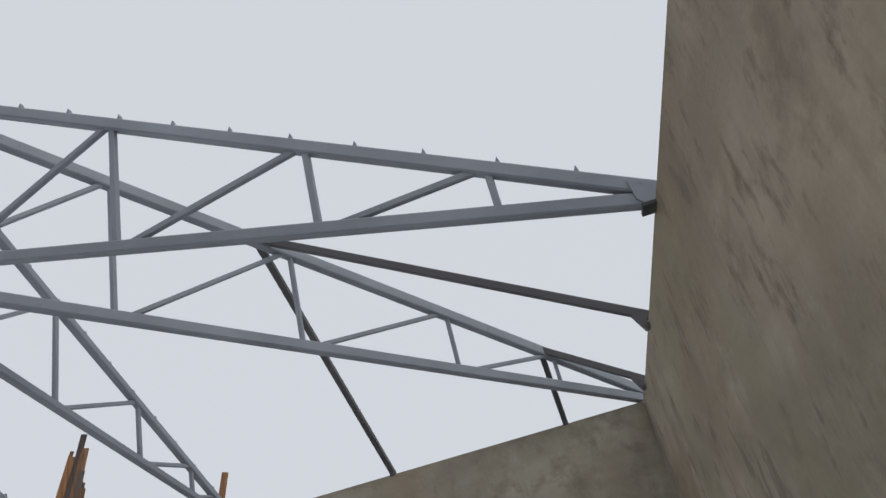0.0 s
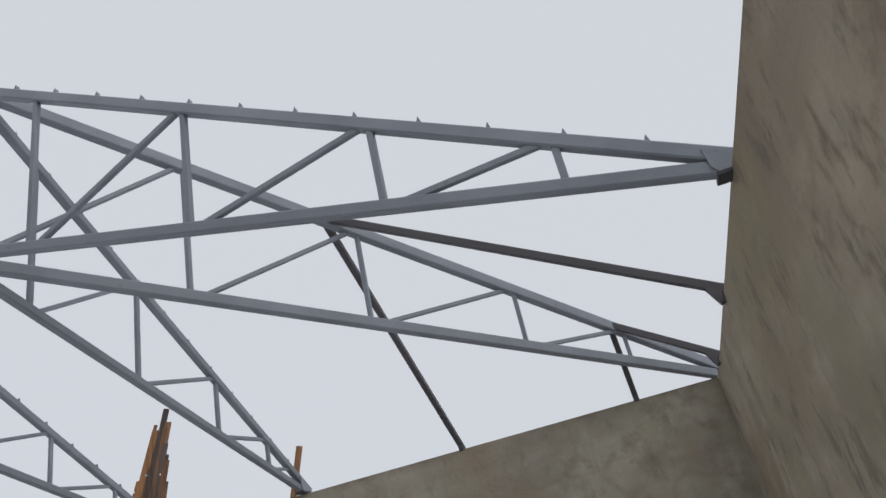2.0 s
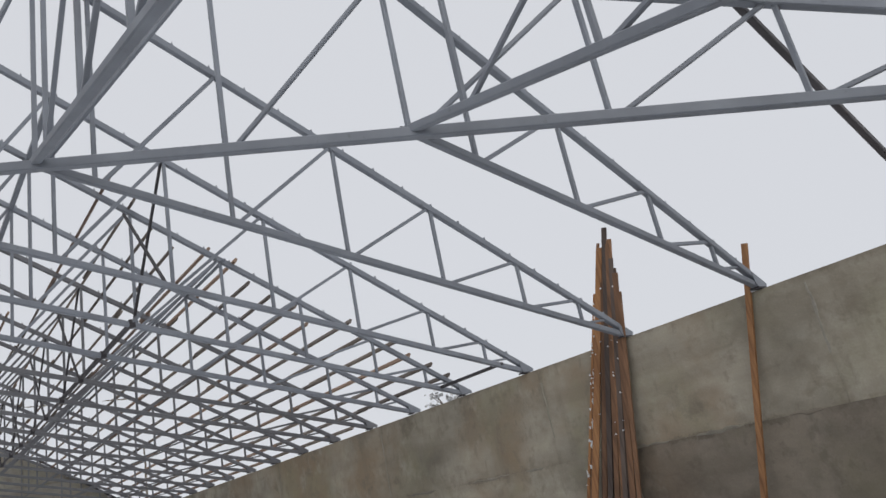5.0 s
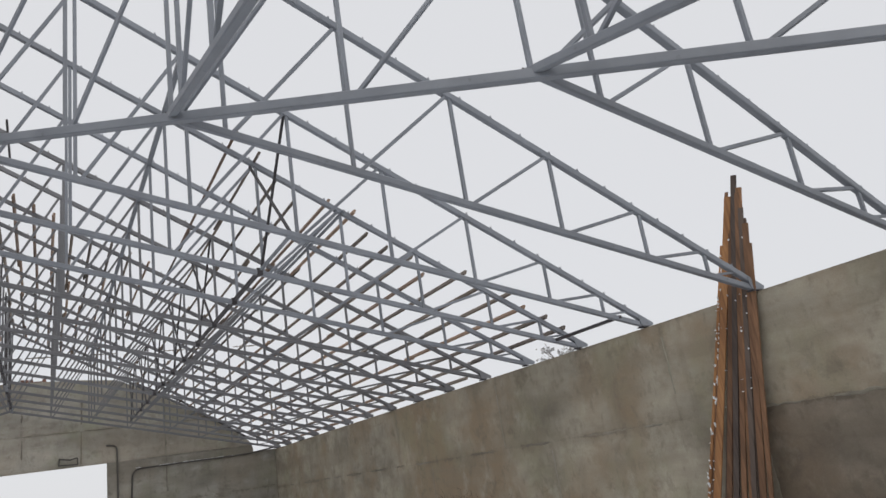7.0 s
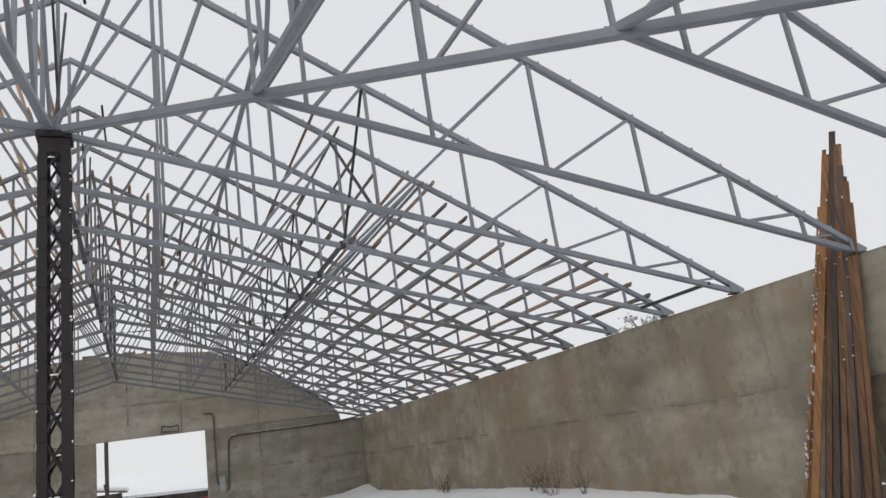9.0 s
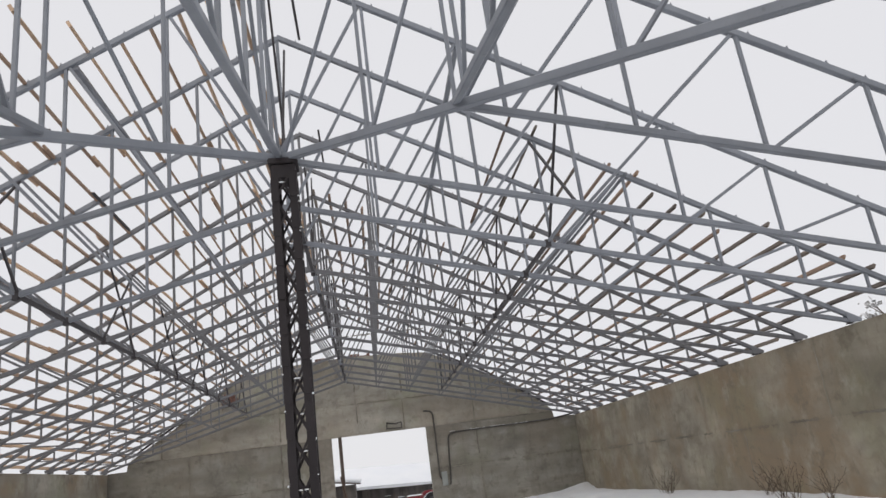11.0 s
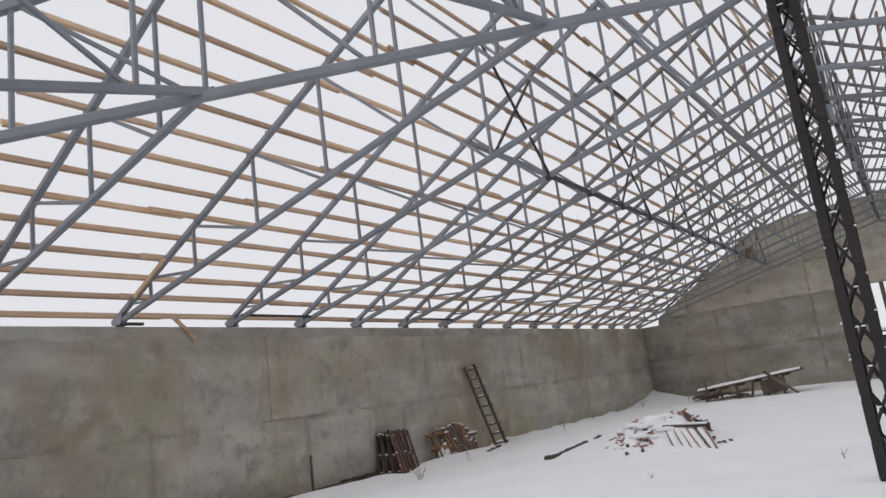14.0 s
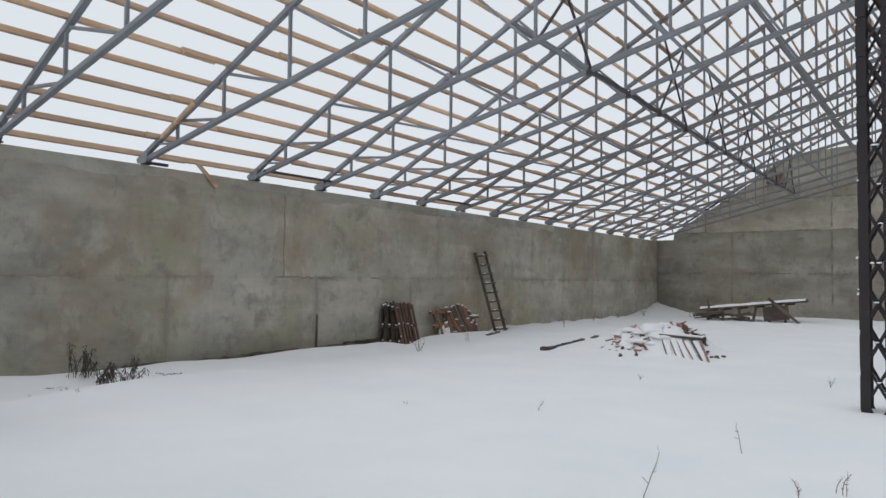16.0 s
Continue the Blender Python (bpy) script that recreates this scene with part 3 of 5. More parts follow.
def hips_and_jacks():
    for side, wall in ((1, EAST), (-1, WEST)):
        root = thing("hip_truss", "grey painted steel hip truss from wall corner to column", "roof truss", "hip trusses")
        half_truss(root, (wall, 0, 0), (-wall / APEX_Y, 1, 0), APEX_Y, LOW_APEX - 0.02, clips=False, inner_post=False, nodes=(0.97, 2.04, 3.395, 4.70, 6.10, 7.48, 9.03, 10.1), foot=False, chord=0.115, lift=0.0, sit=0.042, short=False)
        for y, foot in HIP_YS:
            d, x = abs(wall - hip_x(y, side)), hip_x(y, side)
            low = WALL + 0.05 + (LOW_APEX - WALL - 0.05) * y / APEX_Y
            root = thing("jack_truss", "grey painted steel jack truss between long wall and hip", "roof truss", "jack trusses")
            half_truss(root, (wall, foot, 0), (-side, (y - foot) / d, 0), d, low, unit=y / d, inner_post=False, nodes=NODES if side > 0 else NODES_WEST, bed=0 if side > 0 else WEST_DIP)
            root = thing("jack_truss", "grey painted steel jack truss between end wall and hip", "roof truss", "jack trusses")
            half_truss(root, (x, 0, 0), (0, 1, 0), y, low + 0.035, unit=1.008, inner_post=False, stub=0.1, nodes=NODES_END, sit=0.025, lift=-0.056, short=False, reach=0.82)
        for y in (1.10, 3.66):
            x = hip_x(y, side)
            z = TOP0 + RISE * y + 0.025
            for foot, far in (((wall, y, WALL + 0.06), (x, y, z)), ((x, 0.0, WALL + 0.06), (x, y, z))):
                root = thing("jack_rafter", "dark unpainted steel jack rafter on the wall top", "rafter", "dark jack rafters")
                f, g = Vector(foot), Vector(far)
                run = (g - f).normalized()
                bar("beam", tuple(f - run * 0.1), tuple(g), 0.075, 0.085, M_RAFTER, root, 0.01)
                flat = Vector((run.x, run.y, 0)).normalized()
                sid = Vector((-flat.y, flat.x, 0))
                e = 0.6 if foot[1] > 0.1 else 1.0
                vs = [tuple(f + (sid * k + flat * a + Vector((0, 0, h))) * e) for k in (-0.05, 0.05) for a, h in ((0.006, -0.02), (0.13, 0.04), (0.10, -0.02), (0.04, -0.14), (0.006, -0.13))]
                link("foot_bracket", raw("foot_bracket", vs, [(4, 3, 2, 1, 0), (5, 6, 7, 8, 9)] + [(i, (i + 1) % 5, (i + 1) % 5 + 5, i + 5) for i in range(5)], M_RAFTER), root)
                n = int((g - f).length / 0.57)
                for i in range(1, n if foot[1] > 0.1 else 1):
                    c = f + run * (0.57 * i) + Vector((0, 0, 0.055))
                    vs = [tuple(c + sid * e + flat * a + Vector((0, 0, h))) for e in (-0.02, 0.02) for a, h in ((0, -0.01), (0.05, 0.02), (0.02, 0.055))]
                    link("clip", raw("clip", vs, [(0, 1, 2), (5, 4, 3), (0, 3, 4, 1), (1, 4, 5, 2), (2, 5, 3, 0)], M_RAFTER), root)
    root = thing("jack_truss", "grey painted steel jack truss from end wall to the column head", "roof truss", "jack trusses")
    half_truss(root, (0, 0, 0), (0, 1, 0), APEX_Y, LOW_APEX, unit=1.003, inner_post=False, nodes=NODES_END, sit=0.025, lift=-0.056, short=False, reach=0.82)


hips_and_jacks()


# ---------------------------------------------------------------- lattice column
def lattice_column():
    root = thing("lattice_column", "dark brown steel lattice column with snow caught on its lacing", "column", at=(0.055, APEX_Y - 0.03, 0))
    half, leg, top = 0.185, 0.105, LOW_APEX - 0.34
    z0 = ground_z(0, APEX_Y) - 0.4
    for sx in (-1, 1):
        for sy in (-1, 1):
            x, y = sx * (half - 0.005), sy * (half - 0.005)
            vs, fs = box_data((x - 0.006, y - (leg if sy > 0 else 0), z0), (x + 0.006, y + (0 if sy > 0 else leg), top))
            v2, f2 = box_data((x - (leg if sx > 0 else 0), y - 0.006, z0), (x + (0 if sx > 0 else leg), y + 0.006, top), len(vs))
            link("leg", raw("leg", vs + v2, fs + f2, M_COLUMN), root)
    pitch = 0.48
    n = int((top - 0.02) / pitch)
    rnd = random.Random(8)
    for i in range(-1, n):
        a, b = 0.14 + i * pitch, 0.14 + (i + 1) * pitch
        for s in (-1, 1):
            h = half - 0.06
            bar("lacing", (-h, s * (half + 0.004), a), (h, s * (half + 0.004), b), 0.008, 0.034, M_COLUMN, root, up=(0.7, 0, -0.7))
            bar("lacing", (h, s * (half - 0.018), a), (-h, s * (half - 0.018), b), 0.008, 0.034, M_COLUMN, root, up=(0.7, 0, 0.7))
            k = 1 if i % 2 else -1
            bar("lacing", (s * (half + 0.004), -h * k, a), (s * (half + 0.004), h * k, b), 0.008, 0.034, M_COLUMN, root, up=(0, 0.7, -0.7 * k))
            # long batten plates that stand a little proud of the legs, with gaps between them
            x = s * (half - leg / 2)
            zc, hz = a + pitch * (0.5 if s > 0 else 0.3), rnd.uniform(0.17, 0.225)
            vs, fs = box_data((x - leg / 2 - (0.006 if s < 0 else 0), -half - 0.012, zc - hz), (x + leg / 2 + (0.006 if s > 0 else 0), -half - 0.002, zc + hz))
            link("batten", raw("batten", vs, fs, M_COLUMN), root)
            for q in (-1, 1):
                if rnd.random() < 0.55:
                    puff("snow_clump", (s * (half + 0.008) + rnd.uniform(-0.01, 0.01), -half - 0.012, zc + q * hz + rnd.uniform(-0.02, 0.02)), (rnd.uniform(0.008, 0.018), 0.016, rnd.uniform(0.008, 0.022)), rnd, root)
            if rnd.random() < 0.4:
                puff("snow_clump", (rnd.uniform(-0.05, 0.05), -half - 0.01, (a + b) / 2 + 0.03), (0.03, 0.012, 0.012), rnd, root)
    vs, fs = box_data((-0.178, -0.178, top - 0.08), (0.178, 0.178, top + 0.16))
    bm = bmesh.new()
    bm.from_mesh(raw("head", vs, fs, M_COLUMN))
    bmesh.ops.bevel(bm, geom=bm.edges[:], offset=0.02, segments=1, affect="EDGES")
    part("head", bm, M_COLUMN, root)
    bar("cap_plate", (-0.215, 0, top + 0.21), (0.215, 0, top + 0.21), 0.40, 0.09, M_COLUMN, root, 0.01)
    return root


def puff(name, at, size, rnd, parent=None, material=None, rough=0.25):
    bm = bmesh.new()
    bmesh.ops.create_icosphere(bm, subdivisions=1, radius=1)
    for v in bm.verts:
        k = 1 + rnd.uniform(-rough, rough)
        v.co = Vector((at[0] + v.co.x * size[0] * k, at[1] + v.co.y * size[1] * k, at[2] + v.co.z * size[2] * k))
    return part(name, bm, material or M_SNOW, parent)


def soft_cap(at, size, rnd, name="snow_clump", parent=None):
    """A rounded pad of snow."""
    bm = bmesh.new()
    bmesh.ops.create_icosphere(bm, subdivisions=2, radius=1)
    seed = rnd.uniform(0, 50)
    for v in bm.verts:
        k = 1 + 0.35 * noise.noise(v.co * 1.3 + Vector((seed, 0, 0)))
        v.co = Vector((at[0] + v.co.x * size[0] * k, at[1] + v.co.y * size[1] * k, at[2] + max(v.co.z, -0.3) * size[2] * k))
    ob = part(name, bm, M_SNOW, parent)
    ob.data.shade_smooth()
    return ob


lattice_column()


# ---------------------------------------------------------------- longitudinal steel
def along_hall():
    for side, wall in ((1, EAST), (-1, WEST)):
        d = 6.85
        x = side * (abs(wall) - d)
        zl = WALL + 0.06 + (LOW_APEX - WALL - 0.05) * d / abs(wall) + 0.02
        zh = TOP0 + RISE * d - 0.05
        root = thing("tie_rail", "dark steel rail tying the trusses' bottom chords together", "tie rail", "tie rails")
        for k in range(BAYS - 1):
            a, b = APEX_Y + k * BAY, APEX_Y + (k + 1) * BAY - 0.12
            thick, mat = (0.045, M_STEEL) if k == 0 else (0.066, M_DARK) if k < 4 else (0.046, M_RAFTER)
            bar("rail", (x, a, zl), (x, b, zl), thick, thick, mat, root)
        for k in range(1, BAYS - 2):
            node = thing("node_plate", "dark steel junction plate on a truss chord", "junction plate", "junction plates")
            y = APEX_Y + k * BAY
            bar("plate", (x, y, zl - 0.09), (x, y, zl + 0.05), 0.11, 0.10, M_DARK, node, 0.01)
        for k in (0, 3, 5, 7, 9, 11):
            a, b = APEX_Y + k * BAY, APEX_Y + (k + 1) * BAY
            brace = thing("cross_brace", "dark steel cross brace between two trusses", "brace", "cross braces")
            bar("rod", (x + 0.03, a, zh), (x + 0.03, b, zl), 0.04, 0.04, M_DARK, brace)
            bar("rod", (x - 0.03, b, zh), (x - 0.03, a, zl), 0.04, 0.04, M_DARK, brace)
        d = 8.42
        x = side * (abs(wall) - d)
        root = thing("top_rail", "grey steel rail running along under the roof slope", "tie rail", "tie rails")
        bar("rail", (x + 0.06, APEX_Y, TOP0 + RISE * d - 0.02), (x + 0.06, FAR - 0.35, TOP0 + RISE * d - 0.02), 0.085, 0.085, M_STEEL, root, 0.01)
        d = 5.25
        x = side * (abs(wall) - d)
        for e in (-0.06, 0.06):
            root = thing("top_rail", "thin grey steel rail running along under the roof slope", "tie rail", "tie rails")
            bar("rail", (x + e, APEX_Y + BAY * 0.9, TOP0 + RISE * d - 0.07), (x + e, FAR - 0.35, TOP0 + RISE * d - 0.07), 0.045, 0.045, M_STEEL, root)
    root = thing("tie_rail", "dark steel rail under the ridge from column to gable", "tie rail", "tie rails")
    for k in range(0, BAYS):
        a, b = APEX_Y + k * BAY + 0.1, APEX_Y + (k + 1) * BAY - 0.1
        bar("rail", (0, a, LOW_APEX - 0.02), (0, b, LOW_APEX - 0.02), 0.075, 0.075, M_DARK if k % 3 else M_STEEL, root)
        if k in (0, 3, 6, 9, 11):
            brace = thing("cross_brace", "dark steel cross brace under the ridge", "brace", "cross braces")
            bar("rod", (0.03, a, LOW_APEX), (0.03, b, 9.8), 0.038, 0.038, M_DARK, brace)
            bar("rod", (-0.03, b, LOW_APEX), (-0.03, a, 9.8), 0.038, 0.038, M_DARK, brace)
    for k in range(1, BAYS):
        y = APEX_Y + k * BAY
        node = thing("node_plate", "dark steel junction plate under the ridge", "junction plate", "junction plates")
        bar("plate", (0, y, LOW_APEX - 0.14), (0, y, LOW_APEX + 0.12), 0.10, 0.05, M_DARK, node, 0.01)


def roof_bars():
    """Short dark bars fixed across the top chords."""
    for x, y0, y1, z in ((WEST + 7.46, 15.05, 17.25, 7.95), (EAST - 10.9, 16.8, 18.97, 9.86), (EAST - 10.98, 11.3, 13.13, 9.9)):
        tagged(bar("steel_bar", (x, y0, z - 0.01), (x, y1, z - 0.01), 0.045, 0.06, M_DARK, None, 0.006), "short dark steel bar fixed across two truss chords", "steel bar", "dark bars in the roof")


along_hall()
roof_bars()


# ---------------------------------------------------------------- purlins
# where each row of boards begins, from the eaves up
STARTS_WEST = (5.15, 4.75, 4.4, 4.35, 4.5, 4.6, 3.9, 5.3, 5.25, 4.6, 5.0, 5.6, 6.0, 6.6, 9.2, 9.36, 9.63, 9.8, 9.95, 10.7)
STARTS_EAST = (18.5, 13.35, 13.3, 13.4, 13.15, 13.6, 13.3, 14.27, 13.8, 13.97, 13.87, 13.3, 13.42, 14.07, 13.6, 13.12, 12.83)


def purlin_rows():
    rnd = random.Random(21)
    for side, wall in ((-1, WEST), (1, EAST)):
        for i in range(26):
            if side < 0:
                d = -0.13 + 0.477 * i if i <= 10 else 4.64 + 0.4467 * (i - 10)
                start = STARTS_WEST[i] if i < len(STARTS_WEST) else 11.5 + rnd.uniform(-0.1, 0.1)
            else:
                d = -0.078 + 0.4575 * i
                start = STARTS_EAST[i] if i < len(STARTS_EAST) else 21.2 + rnd.uniform(-0.35, 0.2)
            if d > abs(wall - RIDGE_X) - 0.05:
                break
            x = side * (abs(wall) - d)
            z = TOP0 + RISE * d + 0.05 + 0.055
            y, lift = start, 0
            while y < FAR - 0.6:
                end = min(y + rnd.choice((4.0, 4.6, 6.0, 6.2)), FAR + 0.1)
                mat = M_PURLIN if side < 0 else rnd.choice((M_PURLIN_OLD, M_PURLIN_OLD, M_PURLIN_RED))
                if side < 0 and rnd.random() < 0.03:
                    mat = M_PURLIN_RED
                board = tagged(bar("purlin", (x + lift, y, z), (x + lift + rnd.uniform(-0.02, 0.02), end, z + rnd.uniform(-0.012, 0.012)), 0.052, 0.115 if side < 0 else 0.095, mat, None, 0.008, up=(side * RISE, 0, 1)),
                               "fresh yellow pine purlin board lying across the trusses" if mat is M_PURLIN else "weathered brown pine purlin board lying across the trusses", "purlin", "roof purlins")
                lift = 0.055 if lift == 0 else 0
                y = end - rnd.uniform(0.3, 0.9)


purlin_rows()


# ---------------------------------------------------------------- timber by the east wall
def leaning_boards():
    rnd = random.Random(31)
    # place across the bundle, height of the tip, width, material, distance from the wall
    for u, tip, wide, mat, out in ((-0.05, 4.64, 0.05, M_POLE, 0.05), (0.02, 5.52, 0.055, M_POLE_DARK, 0.03), (0.07, 5.3, 0.05, M_POLE_DARK, 0.06), (0.15, 5.42, 0.12, M_POLE, 0.1), (0.25, 5.0, 0.06, M_TRESTLE, 0.0),
                                   (0.31, 5.3, 0.085, M_POLE_DARK, 0.05), (0.38, 5.5, 0.06, M_POLE_DARK, 0.0), (0.45, 5.74, 0.09, M_POLE_GREY, 0.08), (0.52, 5.4, 0.07, M_TRESTLE, 0.01), (0.58, 5.42, 0.085, M_POLE_DARK, 0.06),
                                   (0.66, 5.5, 0.09, M_POLE_DARK, 0.02), (0.73, 5.14, 0.085, M_POLE_GREY, 0.06), (0.80, 4.95, 0.08, M_TRESTLE, 0.01), (0.88, 4.85, 0.10, M_POLE_DARK, 0.07), (0.97, 4.5, 0.075, M_POLE_DARK, 0.04)):
        fx, fy = EAST - 0.36 - out, lerp(10.49, 9.24, u) + rnd.uniform(-0.015, 0.015)
        wy = lerp(9.46, 8.76, u)
        p, w = Vector((fx, fy, 0.33)), Vector((EAST - 0.03 - out * 0.6, wy, 3.75))
        run = (w - p) / (w.z - p.z)
        foot, top = p + run * (ground_z(fx, fy) - 0.06 - p.z), p + run * (tip - p.z)
        tagged(bar("board", tuple(foot), tuple(top), wide, rnd.choice((0.03, 0.045)), mat, None, 0.004, up=(1, 0.3, 0)),
               "long grey-brown board leaning in a bundle against the wall" if mat in (M_POLE_GREY, M_TRESTLE) else "long orange-brown board leaning in a bundle against the wall", "board", "boards leaning on the east wall")
    tagged(bar("board", (EAST - 0.30, 7.26, ground_z(EAST - 0.3, 7.26) - 0.05), (EAST + 0.03, 6.22, 4.43), 0.09, 0.05, M_POLE, None, 0.004, up=(1, 0, 0)),
           "single tan board leaning against the concrete wall", "board", "boards leaning on the east wall")
    # snow crusted along the gaps of the outer boards
    for i in range(84):
        u = rnd.choice((-0.05, -0.02, 0.045, 0.045, 0.1)) if i < 66 else rnd.choice((0.25, 0.5, 0.62, 0.8))
        z = rnd.uniform(0.4, 4.5) if i < 66 else rnd.uniform(1.5, 5.0)
        k = (z - 0.33) / 3.42
        y = lerp(lerp(10.49, 9.24, u), lerp(9.46, 8.76, u), k)
        x = lerp(EAST - 0.45, EAST - 0.10, k)
        tagged(puff("snow_clump", (x, y + rnd.uniform(-0.012, 0.012), z), (rnd.uniform(0.012, 0.03), rnd.uniform(0.006, 0.016), rnd.uniform(0.008, 0.05) * (1 if i < 66 else 0.4)), rnd, None, None, 0.5),
               "small white snow crust stuck to a leaning board", "snow clump", "snow clumps on boards")


def eaves_snow():
    """Crumbs of snow on the wall tops beside the truss feet."""
    rnd = random.Random(17)
    for k in range(0, 9):
        for side, wall, top in ((1, EAST, WALL), (-1, WEST, WALL - WEST_DIP)):
            for y in (APEX_Y + k * BAY, HIP_YS[0][1], HIP_YS[1][1]) if k == 0 else (APEX_Y + k * BAY,):
                for _ in range(3):
                    tagged(soft_cap((wall + side * rnd.uniform(0.02, 0.2), y + rnd.uniform(-0.16, 0.16), top + 0.004), (rnd.uniform(0.03, 0.07), rnd.uniform(0.04, 0.11), rnd.uniform(0.015, 0.035)), rnd),
                           "crumb of snow on the wall top beside a truss foot", "snow clump", "snow on the wall tops")


eaves_snow()
leaning_boards()


def low_stack():
    """Snow-covered offcuts on the ground beside the leaning boards."""
    g = ground_z(10.8, 8.0)
    root = thing("plank_stack", "low stack of grey planks under snow by the wall", "plank stack")
    for i in range(4):
        bar("plank", (10.62 + 0.13 * i, 7.2, g + 0.1 + 0.05 * (i % 2)), (10.66 + 0.13 * i, 8.4, g + 0.12 + 0.05 * (i % 2)), 0.12, 0.12, M_OLDWOOD, root, 0.006)
    snow_slab("snow_cover", (10.83, 7.8), (0.3, 0.62), g + 0.2, 0.13, root, 5)
    for y, tall in ((9.05, 0.34), (8.9, 0.3)):
        stake = thing("stake", "short wooden stake with a cap of snow", "stake", "stakes by the boards")
        bar("shaft", (10.75, y, ground_z(10.75, y) - 0.1), (10.78, y, tall), 0.045, 0.045, M_OLDWOOD, stake, 0.006)
        puff("snow_cap", (10.78, y, tall + 0.015), (0.03, 0.03, 0.03), random.Random(int(y * 20)), stake)


# ---------------------------------------------------------------- things along the west wall
def rough_log(name, label, category, pts, wide, high, mat, seed, group=""):
    """An uneven, split length of timber through the given points."""
    rnd = random.Random(seed)
    vs, fs = [], []
    line = []
    for p, q in zip(pts, pts[1:]):
        n = max(2, int((Vector(q) - Vector(p)).length / 0.12))
        line += [Vector(p).lerp(Vector(q), i / n) for i in range(n)]
    line.append(Vector(pts[-1]))
    side = Vector((0, 0, 1)).cross(line[-1] - line[0]).normalized()
    for c in line:
        w, h = wide / 2 * rnd.uniform(0.7, 1.2), high * rnd.uniform(0.6, 1.25)
        c = c + side * rnd.uniform(-0.012, 0.012)
        vs += [tuple(c - side * w - Vector((0, 0, 0.1))), tuple(c + side * w - Vector((0, 0, 0.1))), tuple(c + side * w * 0.9 + Vector((0, 0, h))), tuple(c - side * w * 0.9 + Vector((0, 0, h * rnd.uniform(0.8, 1.1))))]
    for i in range(len(line) - 1):
        fs += [(4 * i + k, 4 * i + (k + 1) % 4, 4 * i + 4 + (k + 1) % 4, 4 * i + 4 + k) for k in range(4)]
    m = 4 * (len(line) - 1)
    fs += [(3, 2, 1, 0), (m, m + 1, m + 2, m + 3)]
    return tagged(link(name, raw(name, vs, fs, mat)), label, category, group)


def ladder():
    rnd = random.Random(5)
    root = thing("ladder", "old dark wooden ladder, snow on its rungs, leaning on the wall", "ladder")
    gx, tx = WEST + 0.52, WEST + 0.08
    a0, a1 = Vector((gx, 20.84, -0.22)), Vector((tx, 20.22, 2.44))
    b0, b1 = Vector((gx + 0.08, 21.36, -0.22)), Vector((tx, 20.80, 2.50))
    bar("rail", tuple(a0), tuple(a1), 0.06, 0.08, M_OLDWOOD, root, 0.008)
    bar("rail", tuple(b0), tuple(b1), 0.06, 0.08, M_OLDWOOD, root, 0.008)
    for i in range(9):
        k = 0.09 + i * 0.108
        p, q = a0.lerp(a1, k), b0.lerp(b1, k)
        e = (q - p).normalized() * 0.07
        out = Vector((0.035, 0, 0))
        bar("rung", tuple(p - e + out), tuple(q + e + out), 0.05, 0.05, M_OLDWOOD, root, 0.006)
        c = p.lerp(q, rnd.uniform(0.3, 0.7)) + out
        puff("snow_clump", (c.x, c.y, c.z + 0.035), (0.022, rnd.uniform(0.06, 0.2), 0.018), rnd, root)


def pallet(name, label, y0, y1, lean, tall, mat, slats, seed, twist=0.0, back=0.0, snow=0.5, wide=0.085):
    """Slatted wooden pallet leaning on the west wall; back: distance of its top from the wall."""
    rnd = random.Random(seed)
    root = thing(name, label, "pallet", "pallets by the west wall")
    x0, x1 = WEST + 0.10 + lean + back, WEST + 0.10 + back

    def at(u, v, out):
        return (lerp(x0, x1, v) + out, lerp(y0, y1, u) + twist * v, lerp(-0.2, tall, v) + out * 0.3)

    for v in (0.14, 0.5, 0.93):
        for u in (0.0, 0.46, 0.92):
            bar("block", at(u, v, 0.0), at(u + 0.1, v, 0.0), 0.075, 0.10, mat, root, 0.006)
        bar("rail", at(-0.01, v, 0.05), at(1.01, v, 0.05), 0.022, 0.10, mat, root, 0.004)
        puff("snow_clump", at(-0.02, v + 0.03, 0.05), (0.05, 0.02, 0.016), rnd, root)
    for i in range(slats):
        u = (i + 0.5) / slats + rnd.uniform(-0.012, 0.012)
        bar("slat", at(u, -0.02 + rnd.uniform(-0.05, 0.03), 0.075), at(u + rnd.uniform(-0.015, 0.015), 1.0 + rnd.uniform(-0.02, 0.03), 0.075), wide, 0.024, mat, root, 0.004, up=(1, 0, 0.4))
        bar("slat", at(u, 0.02, -0.06), at(u, 1.0, -0.06), wide, 0.024, mat, root, 0.004, up=(1, 0, 0.4))
        for v in (0.16, 0.3, 0.52, 0.95):
            if rnd.random() < snow:
                puff("snow_clump", at(u + rnd.uniform(-0.5, 0.5) / slats, v + rnd.uniform(-0.06, 0.03), 0.095), (0.012, rnd.uniform(0.02, 0.045), rnd.uniform(0.012, 0.03)), rnd, root)
    return root


